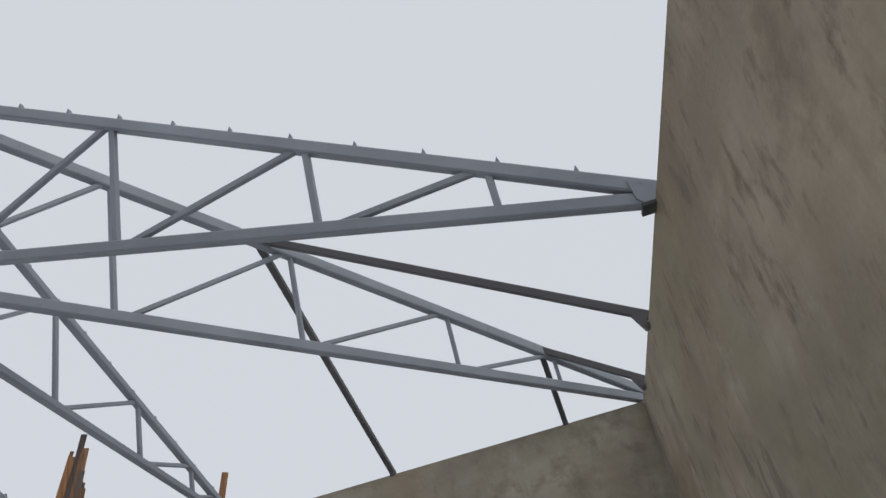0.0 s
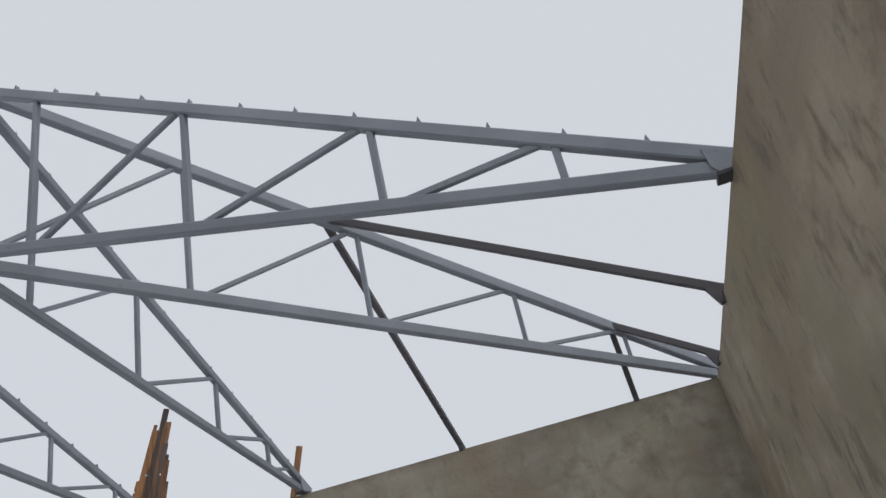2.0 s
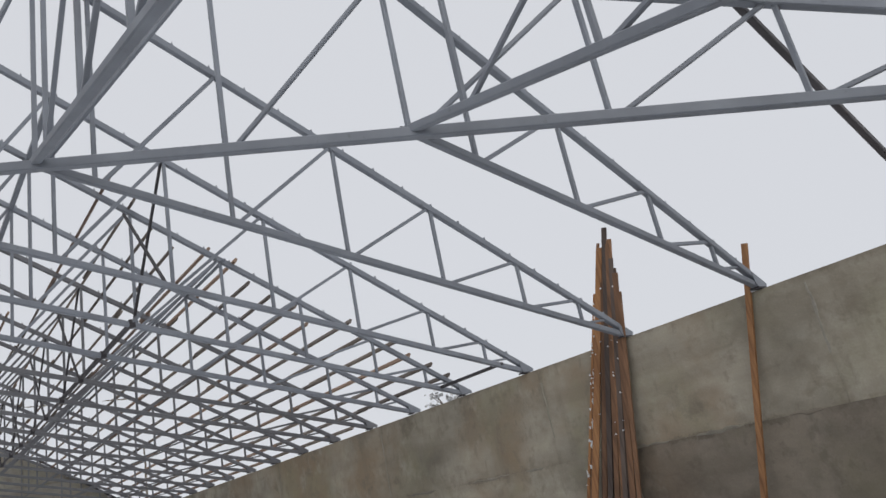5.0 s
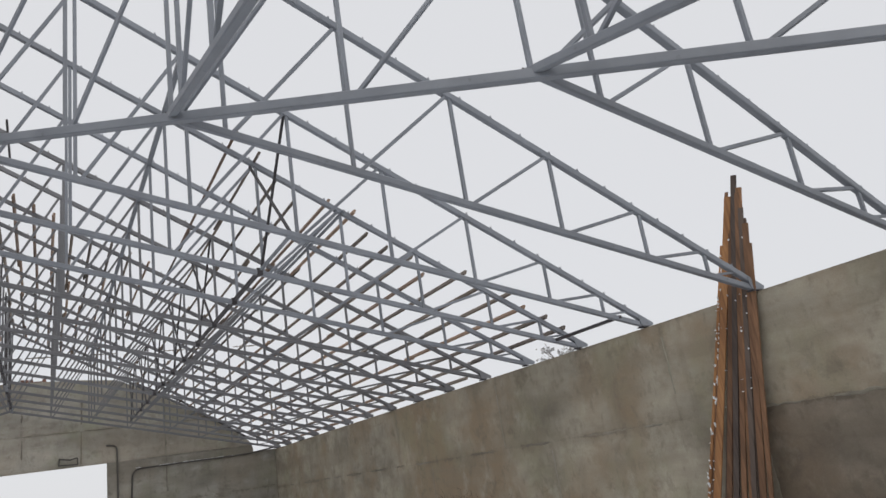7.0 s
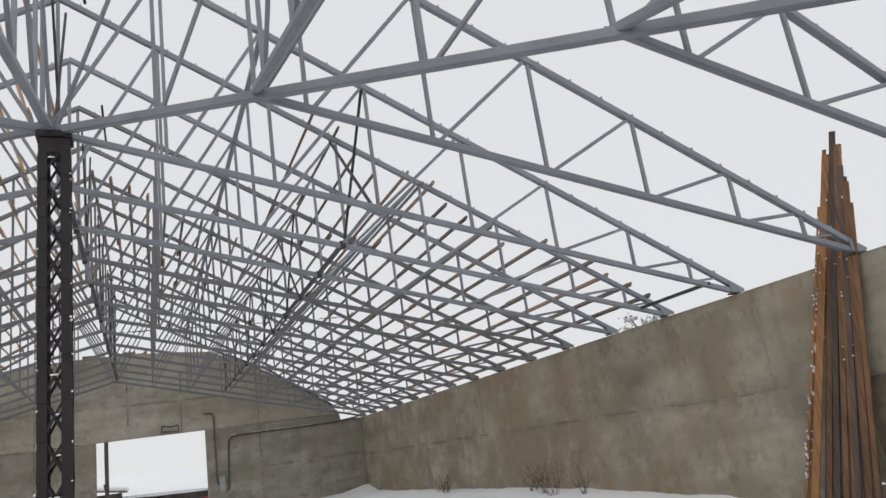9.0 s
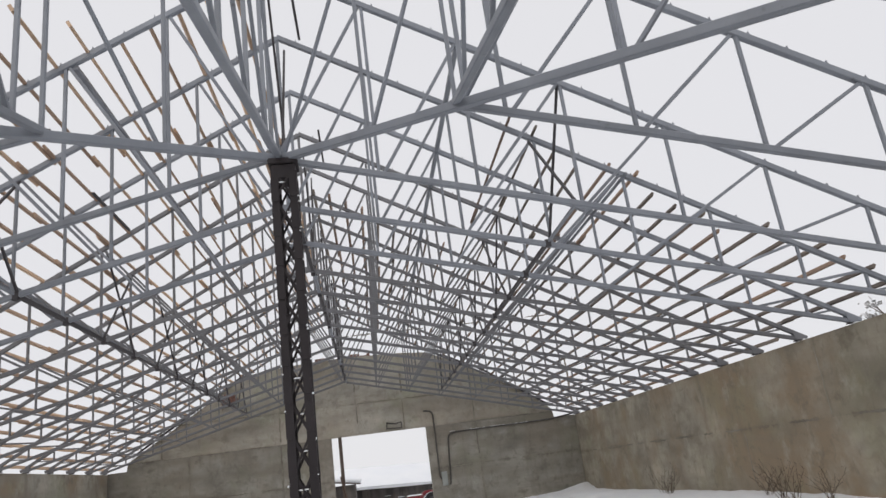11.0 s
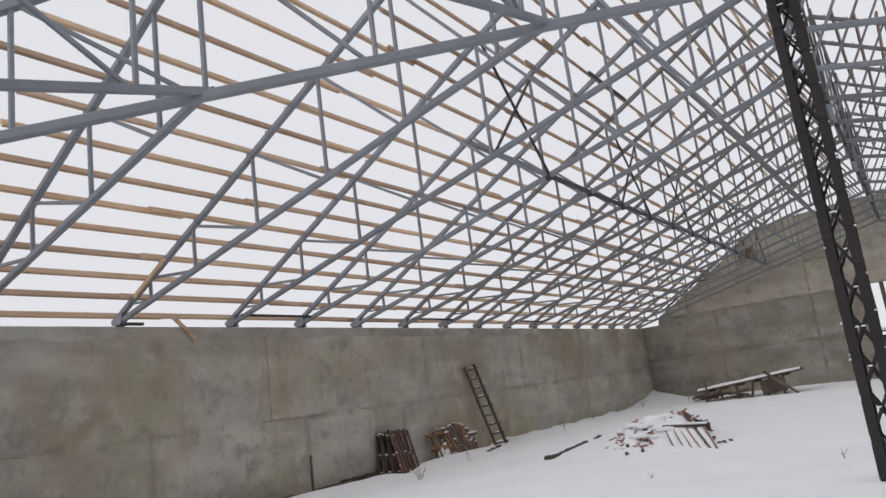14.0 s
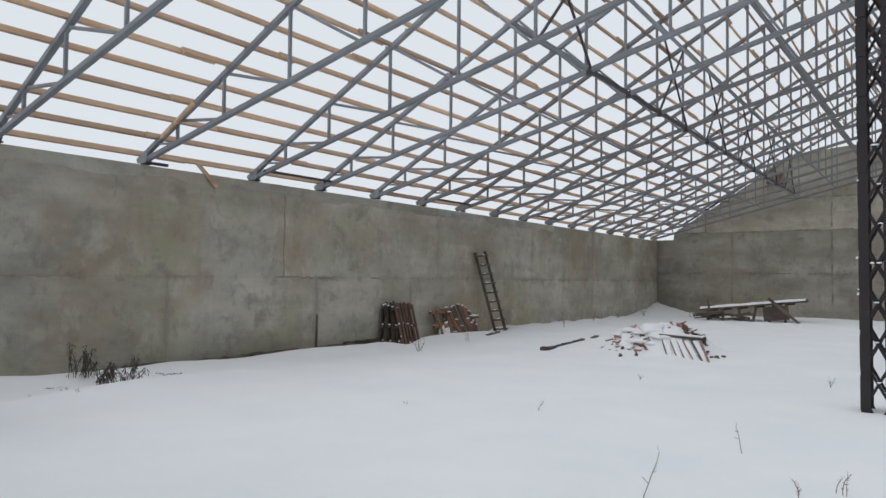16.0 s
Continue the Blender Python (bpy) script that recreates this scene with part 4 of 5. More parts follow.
def board_heap():
    """Reddish boards and a frame fallen against the west wall."""
    rnd = random.Random(44)
    for i in range(9):
        u = i / 8
        ty, by = 18.28 + 1.62 * u, 18.62 + 1.2 * u
        tz = (0.74, 0.76, 0.77, 0.8, 0.84, 0.80, 0.74, 0.62, 0.5)[i]
        out = 0.5 + 0.25 * rnd.random()
        p, q = Vector((WEST + out, by, -0.2)), Vector((WEST + 0.14 + 0.04 * (i % 3), ty, tz))
        b = bar("board", tuple(p), tuple(q), rnd.choice((0.10, 0.13, 0.16)), 0.03, (M_REDWOOD, M_ORANGE, M_REDWOOD, M_OLDWOOD)[i % 4], None, 0.004, up=(1, rnd.uniform(-0.4, 0.2), 0.5))
        tagged(b, "reddish brown board fallen against the concrete wall", "board", "boards heaped on the west wall")
        for v in (1.0, rnd.uniform(0.2, 0.9)):
            c = p.lerp(q, v)
            tagged(puff("snow_clump", (c.x + 0.02, c.y, c.z + 0.01), (0.04, rnd.uniform(0.05, 0.12), rnd.uniform(0.012, 0.03)), rnd), "snow lying on a leaning board", "snow clump", "snow clumps on boards")
    tagged(bar("board", (WEST + 0.38, 19.15, 0.48), (WEST + 0.30, 20.05, 0.42), 0.09, 0.05, M_REDWOOD, None, 0.004), "reddish board lying across the leaning boards", "board", "boards heaped on the west wall")
    tagged(puff("snow_clump", (WEST + 0.35, 19.75, 0.49), (0.06, 0.3, 0.035), rnd), "snow lying on a leaning board", "snow clump", "snow clumps on boards")
    tagged(bar("board", (WEST + 0.95, 18.6, -0.07), (WEST + 0.75, 19.7, -0.06), 0.14, 0.06, M_OLDWOOD, None, 0.006), "grey board lying in the snow", "board", "boards heaped on the west wall")
    rough_log("board", "short grey board lying in the snow by the ladder", "board", [(-10.05, 18.75, ground_z(-10.0, 18.7)), (-10.2, 19.7, ground_z(-10.2, 19.7))], 0.10, 0.04, M_OLDWOOD, 3, "boards heaped on the west wall")


def west_side():
    ladder()
    pallet("pallet", "dark weathered wooden pallet leaning on the wall, dusted with snow", 15.45, 16.35, 0.16, 0.94, M_OLDWOOD, 6, 41, 0.22, 0.0, 0.2)
    pallet("pallet", "dark weathered wooden pallet in a leaning row", 15.5, 16.38, 0.26, 0.93, M_OLDWOOD, 6, 45, 0.18, 0.14, 0.2)
    pallet("pallet", "dark brown wooden pallet leaning on others, dusted with snow", 15.6, 16.45, 0.40, 0.90, M_REDWOOD, 6, 42, 0.12, 0.24, 0.4, 0.085)
    frame_p = pallet("pallet", "orange wooden pallet leaning on the wall, filled with snow", 17.62, 18.6, 0.36, 0.70, M_ORANGE, 2, 43, 0.08, 0.04, 0.3)
    rnd = random.Random(9)
    for i in range(11):
        v = rnd.uniform(0.02, 0.8)
        soft_cap((WEST + 0.47 - 0.32 * v, rnd.uniform(17.8, 18.5), -0.08 + 0.72 * v), (0.05, rnd.uniform(0.1, 0.2), rnd.uniform(0.07, 0.14)), rnd, "snow_fill", frame_p)
    board_heap()
    tagged(bar("stick", (WEST + 0.2, 13.15, -0.15), (WEST + 0.12, 13.25, 0.74), 0.05, 0.05, M_OLDWOOD, None, 0.01), "short dark stick standing against the wall", "stick")
    for i, (a, b, z) in enumerate(((8.4, 9.2, -0.06), (9.5, 11.2, -0.09), (11.3, 12.6, -0.06), (13.3, 14.5, -0.06), (14.2, 15.5, -0.02))):
        rough_log("plank", "dark plank half buried in snow along the wall foot", "plank", [(WEST + 0.12, a, z), (WEST + 0.22, (a + b) / 2, z + 0.02), (WEST + 0.16, b, z + 0.03)], 0.12, 0.05, M_OLDWOOD, 60 + i, "planks along the wall foot")
    # offcut hanging over the wall top, and a brace beside the second truss
    tagged(bar("offcut", (WEST - 0.05, 9.96, 3.90), (WEST + 0.10, 10.37, 3.42), 0.085, 0.035, M_PURLIN, None, 0.003, up=(1, 0, 0)), "fresh pine offcut hanging over the wall top", "offcut")
    tagged(bar("offcut", (-10.87, 8.745, 4.12), (-9.95, 8.745, 4.62), 0.05, 0.07, M_PURLIN, None, 0.003), "fresh pine offcut nailed beside a truss chord", "offcut")
    for k in (0, 3, 6):
        y = APEX_Y + k * BAY
        tagged(bar("steel_bar", (WEST + 0.35, y - 0.06, 3.875), (WEST + 0.35, y + BAY + 0.06, 3.875), 0.05, 0.05, M_DARK), "dark steel bar lying between two truss feet", "steel bar", "loose steel bars")
    y = HIP_YS[1][1]
    tagged(bar("steel_bar", (WEST - 0.03, y + 0.1, 3.73), (WEST - 0.03, y + 0.48, 3.73), 0.08, 0.05, M_DARK), "dark steel offcut lying on the wall top", "steel bar", "loose steel bars")
    tagged(bar("steel_bar", (EAST - 0.6, APEX_Y - 0.05, 3.935), (EAST - 0.6, APEX_Y + BAY + 0.05, 3.935), 0.06, 0.06, M_DARK), "dark steel bar lying between two truss feet", "steel bar", "loose steel bars")


west_side()


def trestle():
    root = thing("trestle", "tall rough wooden trestle with snow on its top board", "trestle")
    x = -8.1
    g = ground_z(x, 4.0) - 0.2
    bar("leg", (x, 4.485, g), (x, 3.48, 1.95), 0.085, 0.11, M_TRESTLE, root, 0.026, up=(0, 1, 0))
    bar("leg", (x + 0.05, 3.89, g), (x + 0.05, 3.86, 1.95), 0.045, 0.055, M_TRESTLE, root, 0.008, up=(0, 1, 0))
    bar("leg", (x + 0.05, 2.5, g), (x + 0.05, 2.95, 1.95), 0.09, 0.11, M_TRESTLE, root, 0.015, up=(0, 1, 0))
    bar("leg", (x - 0.75, 3.78, g), (x - 0.55, 3.5, 1.93), 0.08, 0.10, M_TRESTLE, root, 0.015, up=(0, 1, 0))
    bar("leg", (x - 0.75, 2.8, g), (x - 0.55, 3.0, 1.93), 0.09, 0.11, M_TRESTLE, root, 0.015, up=(0, 1, 0))
    bar("brace", (x + 0.09, 3.83, 1.66), (x + 0.09, 4.44, g + 0.25), 0.075, 0.085, M_TRESTLE, root, 0.022)
    bar("brace", (x + 0.1, 3.6, 0.74), (x + 0.1, 4.32, 0.06), 0.06, 0.11, M_TRESTLE, root, 0.008)
    bar("brace", (x - 0.55, 3.2, 1.2), (x - 0.6, 3.75, 1.75), 0.05, 0.10, M_TRESTLE, root, 0.008)
    bar("crosspiece", (x + 0.1, 2.9, 1.84), (x + 0.1, 3.86, 1.84), 0.05, 0.14, M_TRESTLE, root, 0.008)
    bar("crosspiece", (x - 0.6, 2.9, 1.84), (x - 0.6, 3.9, 1.84), 0.05, 0.12, M_TRESTLE, root, 0.008)
    bar("top_board", (x - 0.25, 2.6, 1.985), (x - 0.25, 3.87, 1.985), 0.85, 0.05, M_TRESTLE, root, 0.006)
    snow_slab("snow_cover", (x - 0.25, 3.22), (0.42, 0.64), 2.01, 0.07, root, 3)


def snow_slab(name, centre, half, z, tall, parent, seed, material=None):
    """A soft layer of snow lying on a board."""
    n, m = 10, 14
    vs, fs = [], []
    for j in range(m + 1):
        for i in range(n + 1):
            u, v = i / n * 2 - 1, j / m * 2 - 1
            edge = (1 - abs(u) ** 4) * (1 - abs(v) ** 6)
            h = tall * edge ** 0.4 * (0.8 + 0.4 * noise.noise(Vector((u * 2, v * 3, seed)))) if edge > 0 else 0
            vs.append((centre[0] + u * half[0], centre[1] + v * half[1], z + h))
    for j in range(m):
        for i in range(n):
            a = j * (n + 1) + i
            fs.append((a, a + 1, a + n + 2, a + n + 1))
    return link(name, raw(name, vs, fs, material or M_SNOW, True), parent)


trestle()
low_stack()


# ---------------------------------------------------------------- heaps in the snow
def chunk(at, size, rnd, mat):
    """A broken block: a skewed box with chipped corners, turned at random."""
    bm = bmesh.new()
    bmesh.ops.create_cube(bm, size=2)
    bmesh.ops.bevel(bm, geom=bm.edges[:], offset=0.25, segments=1, affect="EDGES")
    turn = Matrix.Rotation(rnd.uniform(0, 6.28), 3, "Z") @ Matrix.Rotation(rnd.uniform(-0.5, 0.5), 3, "X") @ Matrix.Rotation(rnd.uniform(-0.4, 0.4), 3, "Y")
    for v in bm.verts:
        k = Vector((v.co.x * size[0], v.co.y * size[1], v.co.z * size[2])) * rnd.uniform(0.85, 1.1)
        v.co = turn @ k + Vector(at)
    return part("rubble_block", bm, mat, None)


def rubble_pile():
    rnd = random.Random(77)
    spots = []
    for i in range(34):
        for _ in range(30):
            x, y = rnd.uniform(-5.55, -3.3), rnd.uniform(15.95, 17.6)
            inside = ((x + 4.5) / 1.25) ** 2 + ((y - 16.8) / 0.95) ** 2 < 1
            panel_zone = x > -4.5 and y < 17.0
            if inside and not panel_zone and all((x - a) ** 2 + (y - b) ** 2 > 0.03 for a, b in spots):
                break
        spots.append((x, y))
        s = rnd.choice((0.03, 0.04, 0.05, 0.06, 0.07, 0.09, 0.12))
        z = ground_z(x, y) - s * 0.1
        mat = rnd.choice((M_BRICK, M_BRICK, M_BRICK, M_REDWOOD))
        tagged(chunk((x, y, z), (s, s * rnd.uniform(0.6, 1.0), s * rnd.uniform(0.4, 0.75)), rnd, mat), "reddish broken block in a snow-covered heap", "rubble", "rubble heap")
        tagged(soft_cap((x - 0.01, y + s * 0.25, z + s * rnd.uniform(0.3, 0.55)), (s * rnd.uniform(1.2, 1.9), s * rnd.uniform(1.1, 1.7), s * rnd.uniform(0.35, 0.6)), rnd), "snow lying on a rubble block", "snow clump", "snow caps on the heap")
    for i in range(26):
        a, r = rnd.uniform(0, 6.28), rnd.uniform(0.0, 0.8)
        x, y = -4.62 + 0.95 * r * math.cos(a), 16.9 + 0.75 * r * math.sin(a)
        tagged(soft_cap((x, y, ground_z(x, y) - 0.01), (rnd.uniform(0.12, 0.26), rnd.uniform(0.12, 0.22), rnd.uniform(0.05, 0.11)), rnd), "snow lying between the blocks of the heap", "snow clump", "snow caps on the heap")
    for i in range(60):
        a = rnd.uniform(0, 6.28)
        r = rnd.uniform(0.3, 1.0) ** 0.5
        x, y = -4.5 + 1.05 * r * math.cos(a), 16.85 + 0.8 * r * math.sin(a)
        if x > -4.4 and y < 16.9:
            continue
        z, l, d = ground_z(x, y), rnd.uniform(0.03, 0.12), rnd.uniform(0, 3.14)
        tagged(bar("splinter", (x - l * math.cos(d), y - l * math.sin(d), z + rnd.uniform(-0.02, 0.06)), (x + l * math.cos(d), y + l * math.sin(d), z + rnd.uniform(0.0, 0.12)), rnd.uniform(0.025, 0.06), 0.03, rnd.choice((M_REDWOOD, M_BRICK, M_BRICK, M_BRICK)), None, 0.004),
               "broken wood splinter sticking out of the snowy heap", "splinter", "splinters in the heap")
    for i in range(16):
        x, y = rnd.uniform(-3.6, -3.05), rnd.uniform(16.2, 16.9)
        s = rnd.uniform(0.015, 0.038)
        tagged(chunk((x, y, ground_z(x, y) + 0.01), (s, s, s * 0.6), rnd, rnd.choice((M_OLDWOOD, M_BRICK))), "small broken piece at the foot of the heap", "rubble", "rubble heap")
    for x, y, s in ((-4.86, 15.62, 0.034), (-4.62, 15.9, 0.03), (-4.98, 16.05, 0.03)):
        tagged(chunk((x, y, ground_z(x, y) + 0.02), (s, s, s), rnd, M_OLDWOOD), "small broken piece at the foot of the heap", "rubble", "rubble heap")
    # slatted wooden panel lying on the side of the heap
    root = thing("slatted_panel", "broken slatted wooden panel lying on the snowy heap", "wooden panel")
    for i in range(6):
        u = i / 5
        p = Vector((-4.3 + 0.72 * u, 16.62 + 0.2 * u, 0.40 - 0.05 * u))
        q = Vector((-3.98 + 0.88 * u, 15.98 - 0.22 * u, -0.02))
        p, q = p + Vector((rnd.uniform(-0.03, 0.03), 0, rnd.uniform(-0.05, 0))), q + Vector((rnd.uniform(-0.05, 0.05), rnd.uniform(-0.1, 0.12), rnd.uniform(-0.02, 0.03)))
        bar("slat", tuple(p), tuple(q), rnd.uniform(0.025, 0.045), 0.03, rnd.choice((M_BRICK, M_OLDWOOD)), root, 0.004)
        if i < 5:
            c, d = p.lerp(q, 0.06) + Vector((0.065, 0, -0.02)), p.lerp(q, 0.97) + Vector((0.07, 0, -0.02))
            vs, fs = bar_data(tuple(c), tuple(d), 0.118, 0.075, 0.022)
            link("snow_strip", raw("snow_strip", vs, fs, M_SNOW), root)
    bar("rail", (-4.36, 16.62, 0.43), (-3.50, 16.86, 0.37), 0.06, 0.05, M_OLDWOOD, root, 0.005)
    bar("snow_cover", (-4.36, 16.63, 0.475), (-3.50, 16.87, 0.415), 0.09, 0.05, M_SNOW, root, 0.02)
    rough_log("board", "broken grey board sticking out of the heap", "board", [(-3.95, 17.2, 0.5), (-3.5, 17.05, 0.36)], 0.08, 0.04, M_OLDWOOD, 8, "boards in the heap")
    rough_log("board", "broken reddish board sticking out of the heap", "board", [(-3.98, 17.0, 0.66), (-3.86, 17.0, 0.56)], 0.07, 0.05, M_REDWOOD, 9, "boards in the heap")


def lying_planks():
    g = lambda x, y: (x, y, ground_z(x, y) - 0.005)
    rough_log("plank", "grey weathered plank lying in the snow", "plank", [g(-6.95, 16.2), g(-7.02, 16.9)], 0.16, 0.075, M_OLDWOOD, 5)
    rough_log("plank", "thin grey plank lying in the snow", "plank", [g(-6.98, 16.6), g(-7.2, 18.0), g(-7.32, 19.3)], 0.09, 0.05, M_OLDWOOD, 6)
    rough_log("plank", "short grey plank end showing in the snow", "plank", [g(-7.42, 20.1), g(-7.56, 20.9)], 0.08, 0.05, M_OLDWOOD, 7)


def far_stack():
    """A low broken table of boards with snow on it by the gable wall."""
    rnd = random.Random(12)
    root = thing("board_stack", "low heap of dark timber with a snow-covered board top", "timber stack")
    y = 34.6
    g = ground_z(-6.4, y)
    slab = bar("top_board", (-8.3, y + 0.1, g + 0.42), (-4.0, y + 0.3, g + 0.89), 1.2, 0.07, M_OLDWOOD, root, 0.01)
    for x in (-7.9, -7.3, -6.6, -5.9, -5.2, -4.7):
        z = g + 0.42 + (x + 8.3) / 3.95 * 0.44
        bar("beam", (x, y - 0.55, z - 0.06), (x + 0.1, y + 0.7, z - 0.06), 0.1, 0.09, M_OLDWOOD, root, 0.008)
        bar("post", (x + rnd.uniform(-0.2, 0.2), y - 0.45, g - 0.1), (x, y - 0.45, z - 0.1), 0.1, 0.1, M_OLDWOOD, root, 0.008)
    for i in range(16):
        x = rnd.uniform(-8.7, -6.7)
        bar("beam", (x, y - rnd.uniform(0.2, 0.9), g + rnd.uniform(0.02, 0.3)), (x + rnd.uniform(0.5, 1.1), y - rnd.uniform(0.2, 0.9), g + rnd.uniform(0.05, 0.42)), rnd.choice((0.05, 0.08)), rnd.choice((0.05, 0.08)), M_OLDWOOD, root, 0.008)
    bar("brace", (-5.35, y - 0.75, g + 1.0), (-4.15, y - 0.85, g - 0.02), 0.14, 0.10, M_OLDWOOD, root, 0.008)
    bar("post", (-7.75, y - 0.6, g + 0.05), (-7.85, y - 0.65, g + 0.9), 0.08, 0.08, M_OLDWOOD, root, 0.008)
    bar("side_board", (-5.6, y - 0.5, g + 0.32), (-4.6, y - 0.5, g + 0.42), 0.05, 0.6, M_OLDWOOD, root, 0.006)
    n = 24
    vs, fs = [], []
    for j in range(7):
        for i in range(n + 1):
            u, v = i / n, j / 6 * 2 - 1
            h = 0.12 * (1 - v ** 4) * (0.7 + 0.5 * noise.noise(Vector((u * 7, v, 2))))
            vs.append((-8.3 + 4.3 * u, y + 0.2 + v * 0.58, g + 0.46 + 0.47 * u + h))
    fs = [(j * (n + 1) + i, j * (n + 1) + i + 1, (j + 1) * (n + 1) + i + 1, (j + 1) * (n + 1) + i) for j in range(6) for i in range(n)]
    link("snow_cover", raw("snow_cover", vs, fs, M_SNOW, True), root)


rubble_pile()
lying_planks()
far_stack()


# ---------------------------------------------------------------- weeds and twigs
def weed(at, tall, stems, spread, seed, label, name="dry_weed", thick=0.005, mat=None):
    """A dry bush: thin crooked stems with side shoots, one mesh."""
    rnd = random.Random(seed)
    bars = []
    for s in range(stems):
        a = rnd.uniform(0, 6.28)
        p = Vector((at[0] + rnd.uniform(-0.06, 0.06) * spread * 3, at[1] + rnd.uniform(-0.06, 0.06) * spread * 3, ground_z(at[0], at[1]) - 0.05))
        d = Vector((math.cos(a) * spread, math.sin(a) * spread, 1)).normalized()
        h, seg = tall * rnd.uniform(0.55, 1.0), 5
        for k in range(seg):
            q = p + d * h / seg
            r = thick * (1 - k / (seg + 1)) + 0.0012
            bars.append((tuple(p), tuple(q), r * 1.6, r * 1.6))
            if k:
                for _ in range(rnd.choice((1, 2))):
                    e = Vector((rnd.uniform(-1, 1), rnd.uniform(-1, 1), rnd.uniform(0.2, 0.9))).normalized()
                    bars.append((tuple(q), tuple(q + e * h * rnd.uniform(0.08, 0.2)), r, r))
            d = (d + Vector((rnd.uniform(-0.25, 0.25), rnd.uniform(-0.25, 0.25), rnd.uniform(-0.42, 0.0) if name == "dry_weed" and tall < 0.8 else rnd.uniform(-0.12, 0.05)))).normalized()
            p = q
    tagged(many(name, bars, mat or M_TWIG), label, "weed", "dry weeds in the snow")


def leafy_weed(at, tall, stems, spread, seed):
    """A withered plant: stiff stems with dark, drooping leaves hanging in clusters."""
    rnd = random.Random(seed)
    g = ground_z(*at)
    bars, vs, fs = [], [], []
    for s in range(stems):
        a = rnd.uniform(0, 6.28)
        p = Vector((at[0] + rnd.uniform(-0.12, 0.12), at[1] + rnd.uniform(-0.18, 0.18), g - 0.05))
        d = Vector((math.cos(a) * spread, math.sin(a) * spread, 1)).normalized()
        h = tall * rnd.uniform(0.5, 1.0)
        for k in range(6):
            q = p + d * h / 6
            bars.append((tuple(p), tuple(q), 0.008, 0.008))
            d = (d + Vector((rnd.uniform(-0.22, 0.22), rnd.uniform(-0.22, 0.22), rnd.uniform(-0.15, 0.05)))).normalized()
            p = q
            for _ in range(6 if k > 1 else 1):
                out = Vector((rnd.uniform(-1, 1), rnd.uniform(-1, 1), 0)).normalized()
                tip = q + out * rnd.uniform(0.01, 0.09) + Vector((0, 0, rnd.uniform(-0.12, 0.03)))
                side = out.cross(Vector((0, 0, 1))) * rnd.uniform(0.003, 0.009)
                mid = q.lerp(tip, 0.5) + out * 0.015
                o = len(vs)
                vs += [tuple(q), tuple(mid + side), tuple(tip), tuple(mid - side), tuple(mid + out * 0.008)]
                fs += [(o, o + 1, o + 4), (o + 1, o + 2, o + 4), (o + 2, o + 3, o + 4), (o + 3, o, o + 4)]
    root = thing("dry_weed", "withered dark plant with drooping leaves in the snow", "weed", "dry weeds in the snow")
    many("stem", bars, M_TWIG, root)
    link("leaves", raw("leaves", vs, fs, M_LEAF), root)


for i, (x, y, h, n, s) in enumerate(((-10.35, 7.0, 0.62, 9, 0.18), (-10.3, 7.25, 0.5, 5, 0.35), (-9.75, 7.1, 0.5, 11, 0.35), (-9.6, 7.35, 0.45, 8, 0.6), (-10.0, 7.6, 0.55, 4, 0.6))):
    leafy_weed((x, y), h, n, s, 100 + i)
leafy_weed((-10.7, 5.85), 0.2, 4, 0.3, 121)
for i, (x, y, h, n, s) in enumerate(((-9.2, 8.0, 0.2, 10, 1.3), (-9.9, 6.5, 0.22, 9, 1.2), (-9.3, 7.6, 0.16, 8, 1.4), (-9.1, 5.95, 0.14, 7, 1.3))):
    weed((x, y), h, n, s, 110 + i, "tangled dry bush in the snow by the wall")
for i, (x, y, h) in enumerate(((10.5, 25.9, 1.15), (10.3, 25.0, 0.95), (10.4, 18.3, 1.0), (10.2, 17.6, 0.85), (10.6, 19.3, 0.82), (10.5, 16.6, 0.85))):
    weed((x, y), h, 10, 0.55, 120 + i, "tall dry bush in the snow by the wall")
for i, (x, y, h, n) in enumerate(((-4.96, 8.44, 0.14, 2), (-0.89, 8.24, 0.36, 1), (-1.14, 6.4, 0.42, 1), (-3.34, 12.59, 0.14, 3), (0.05, 7.3, 0.25, 3), (-0.2, 7.1, 0.2, 2), (-9.1, 14.2, 0.5, 4), (-9.2, 14.4, 0.35, 4), (-9.5, 16.9, 0.55, 3), (-10.1, 24.0, 0.7, 5),
                                  (-10.7, 28.0, 0.5, 5), (-0.72, 13.6, 0.22, 3), (-3.4, 9.0, 0.3, 1), (-8.6, 6.1, 0.12, 3), (-9.3, 6.3, 0.14, 4), (-10.9, 31.0, 0.45, 6), (-9.2, 36.0, 0.5, 6), (-10.6, 33.5, 0.5, 6), (2.2, 9.0, 0.3, 2), (5.0, 13.0, 0.35, 3))):
    weed((x, y), h, n, 0.25, 150 + i, "dry grass stalk sticking out of the snow", "grass_stalk", 0.0026, M_STALK)


# ---------------------------------------------------------------- fittings on the gable wall
def tube(name, pts, r, material, parent=None, label=""):
    cu = bpy.data.curves.new(name, "CURVE")
    cu.dimensions, cu.bevel_depth, cu.bevel_resolution = "3D", r, 2
    sp = cu.splines.new("POLY")
    sp.points.add(len(pts) - 1)
    for q, p in zip(sp.points, pts):
        q.co = (*p, 1)
    tmp = bpy.data.objects.new(name, cu)
    scene.collection.objects.link(tmp)
    me = bpy.data.meshes.new_from_object(tmp.evaluated_get(bpy.context.evaluated_depsgraph_get()))
    bpy.data.objects.remove(tmp)
    me.materials.clear()
    me.materials.append(material)
    return link(name, me, parent, label)


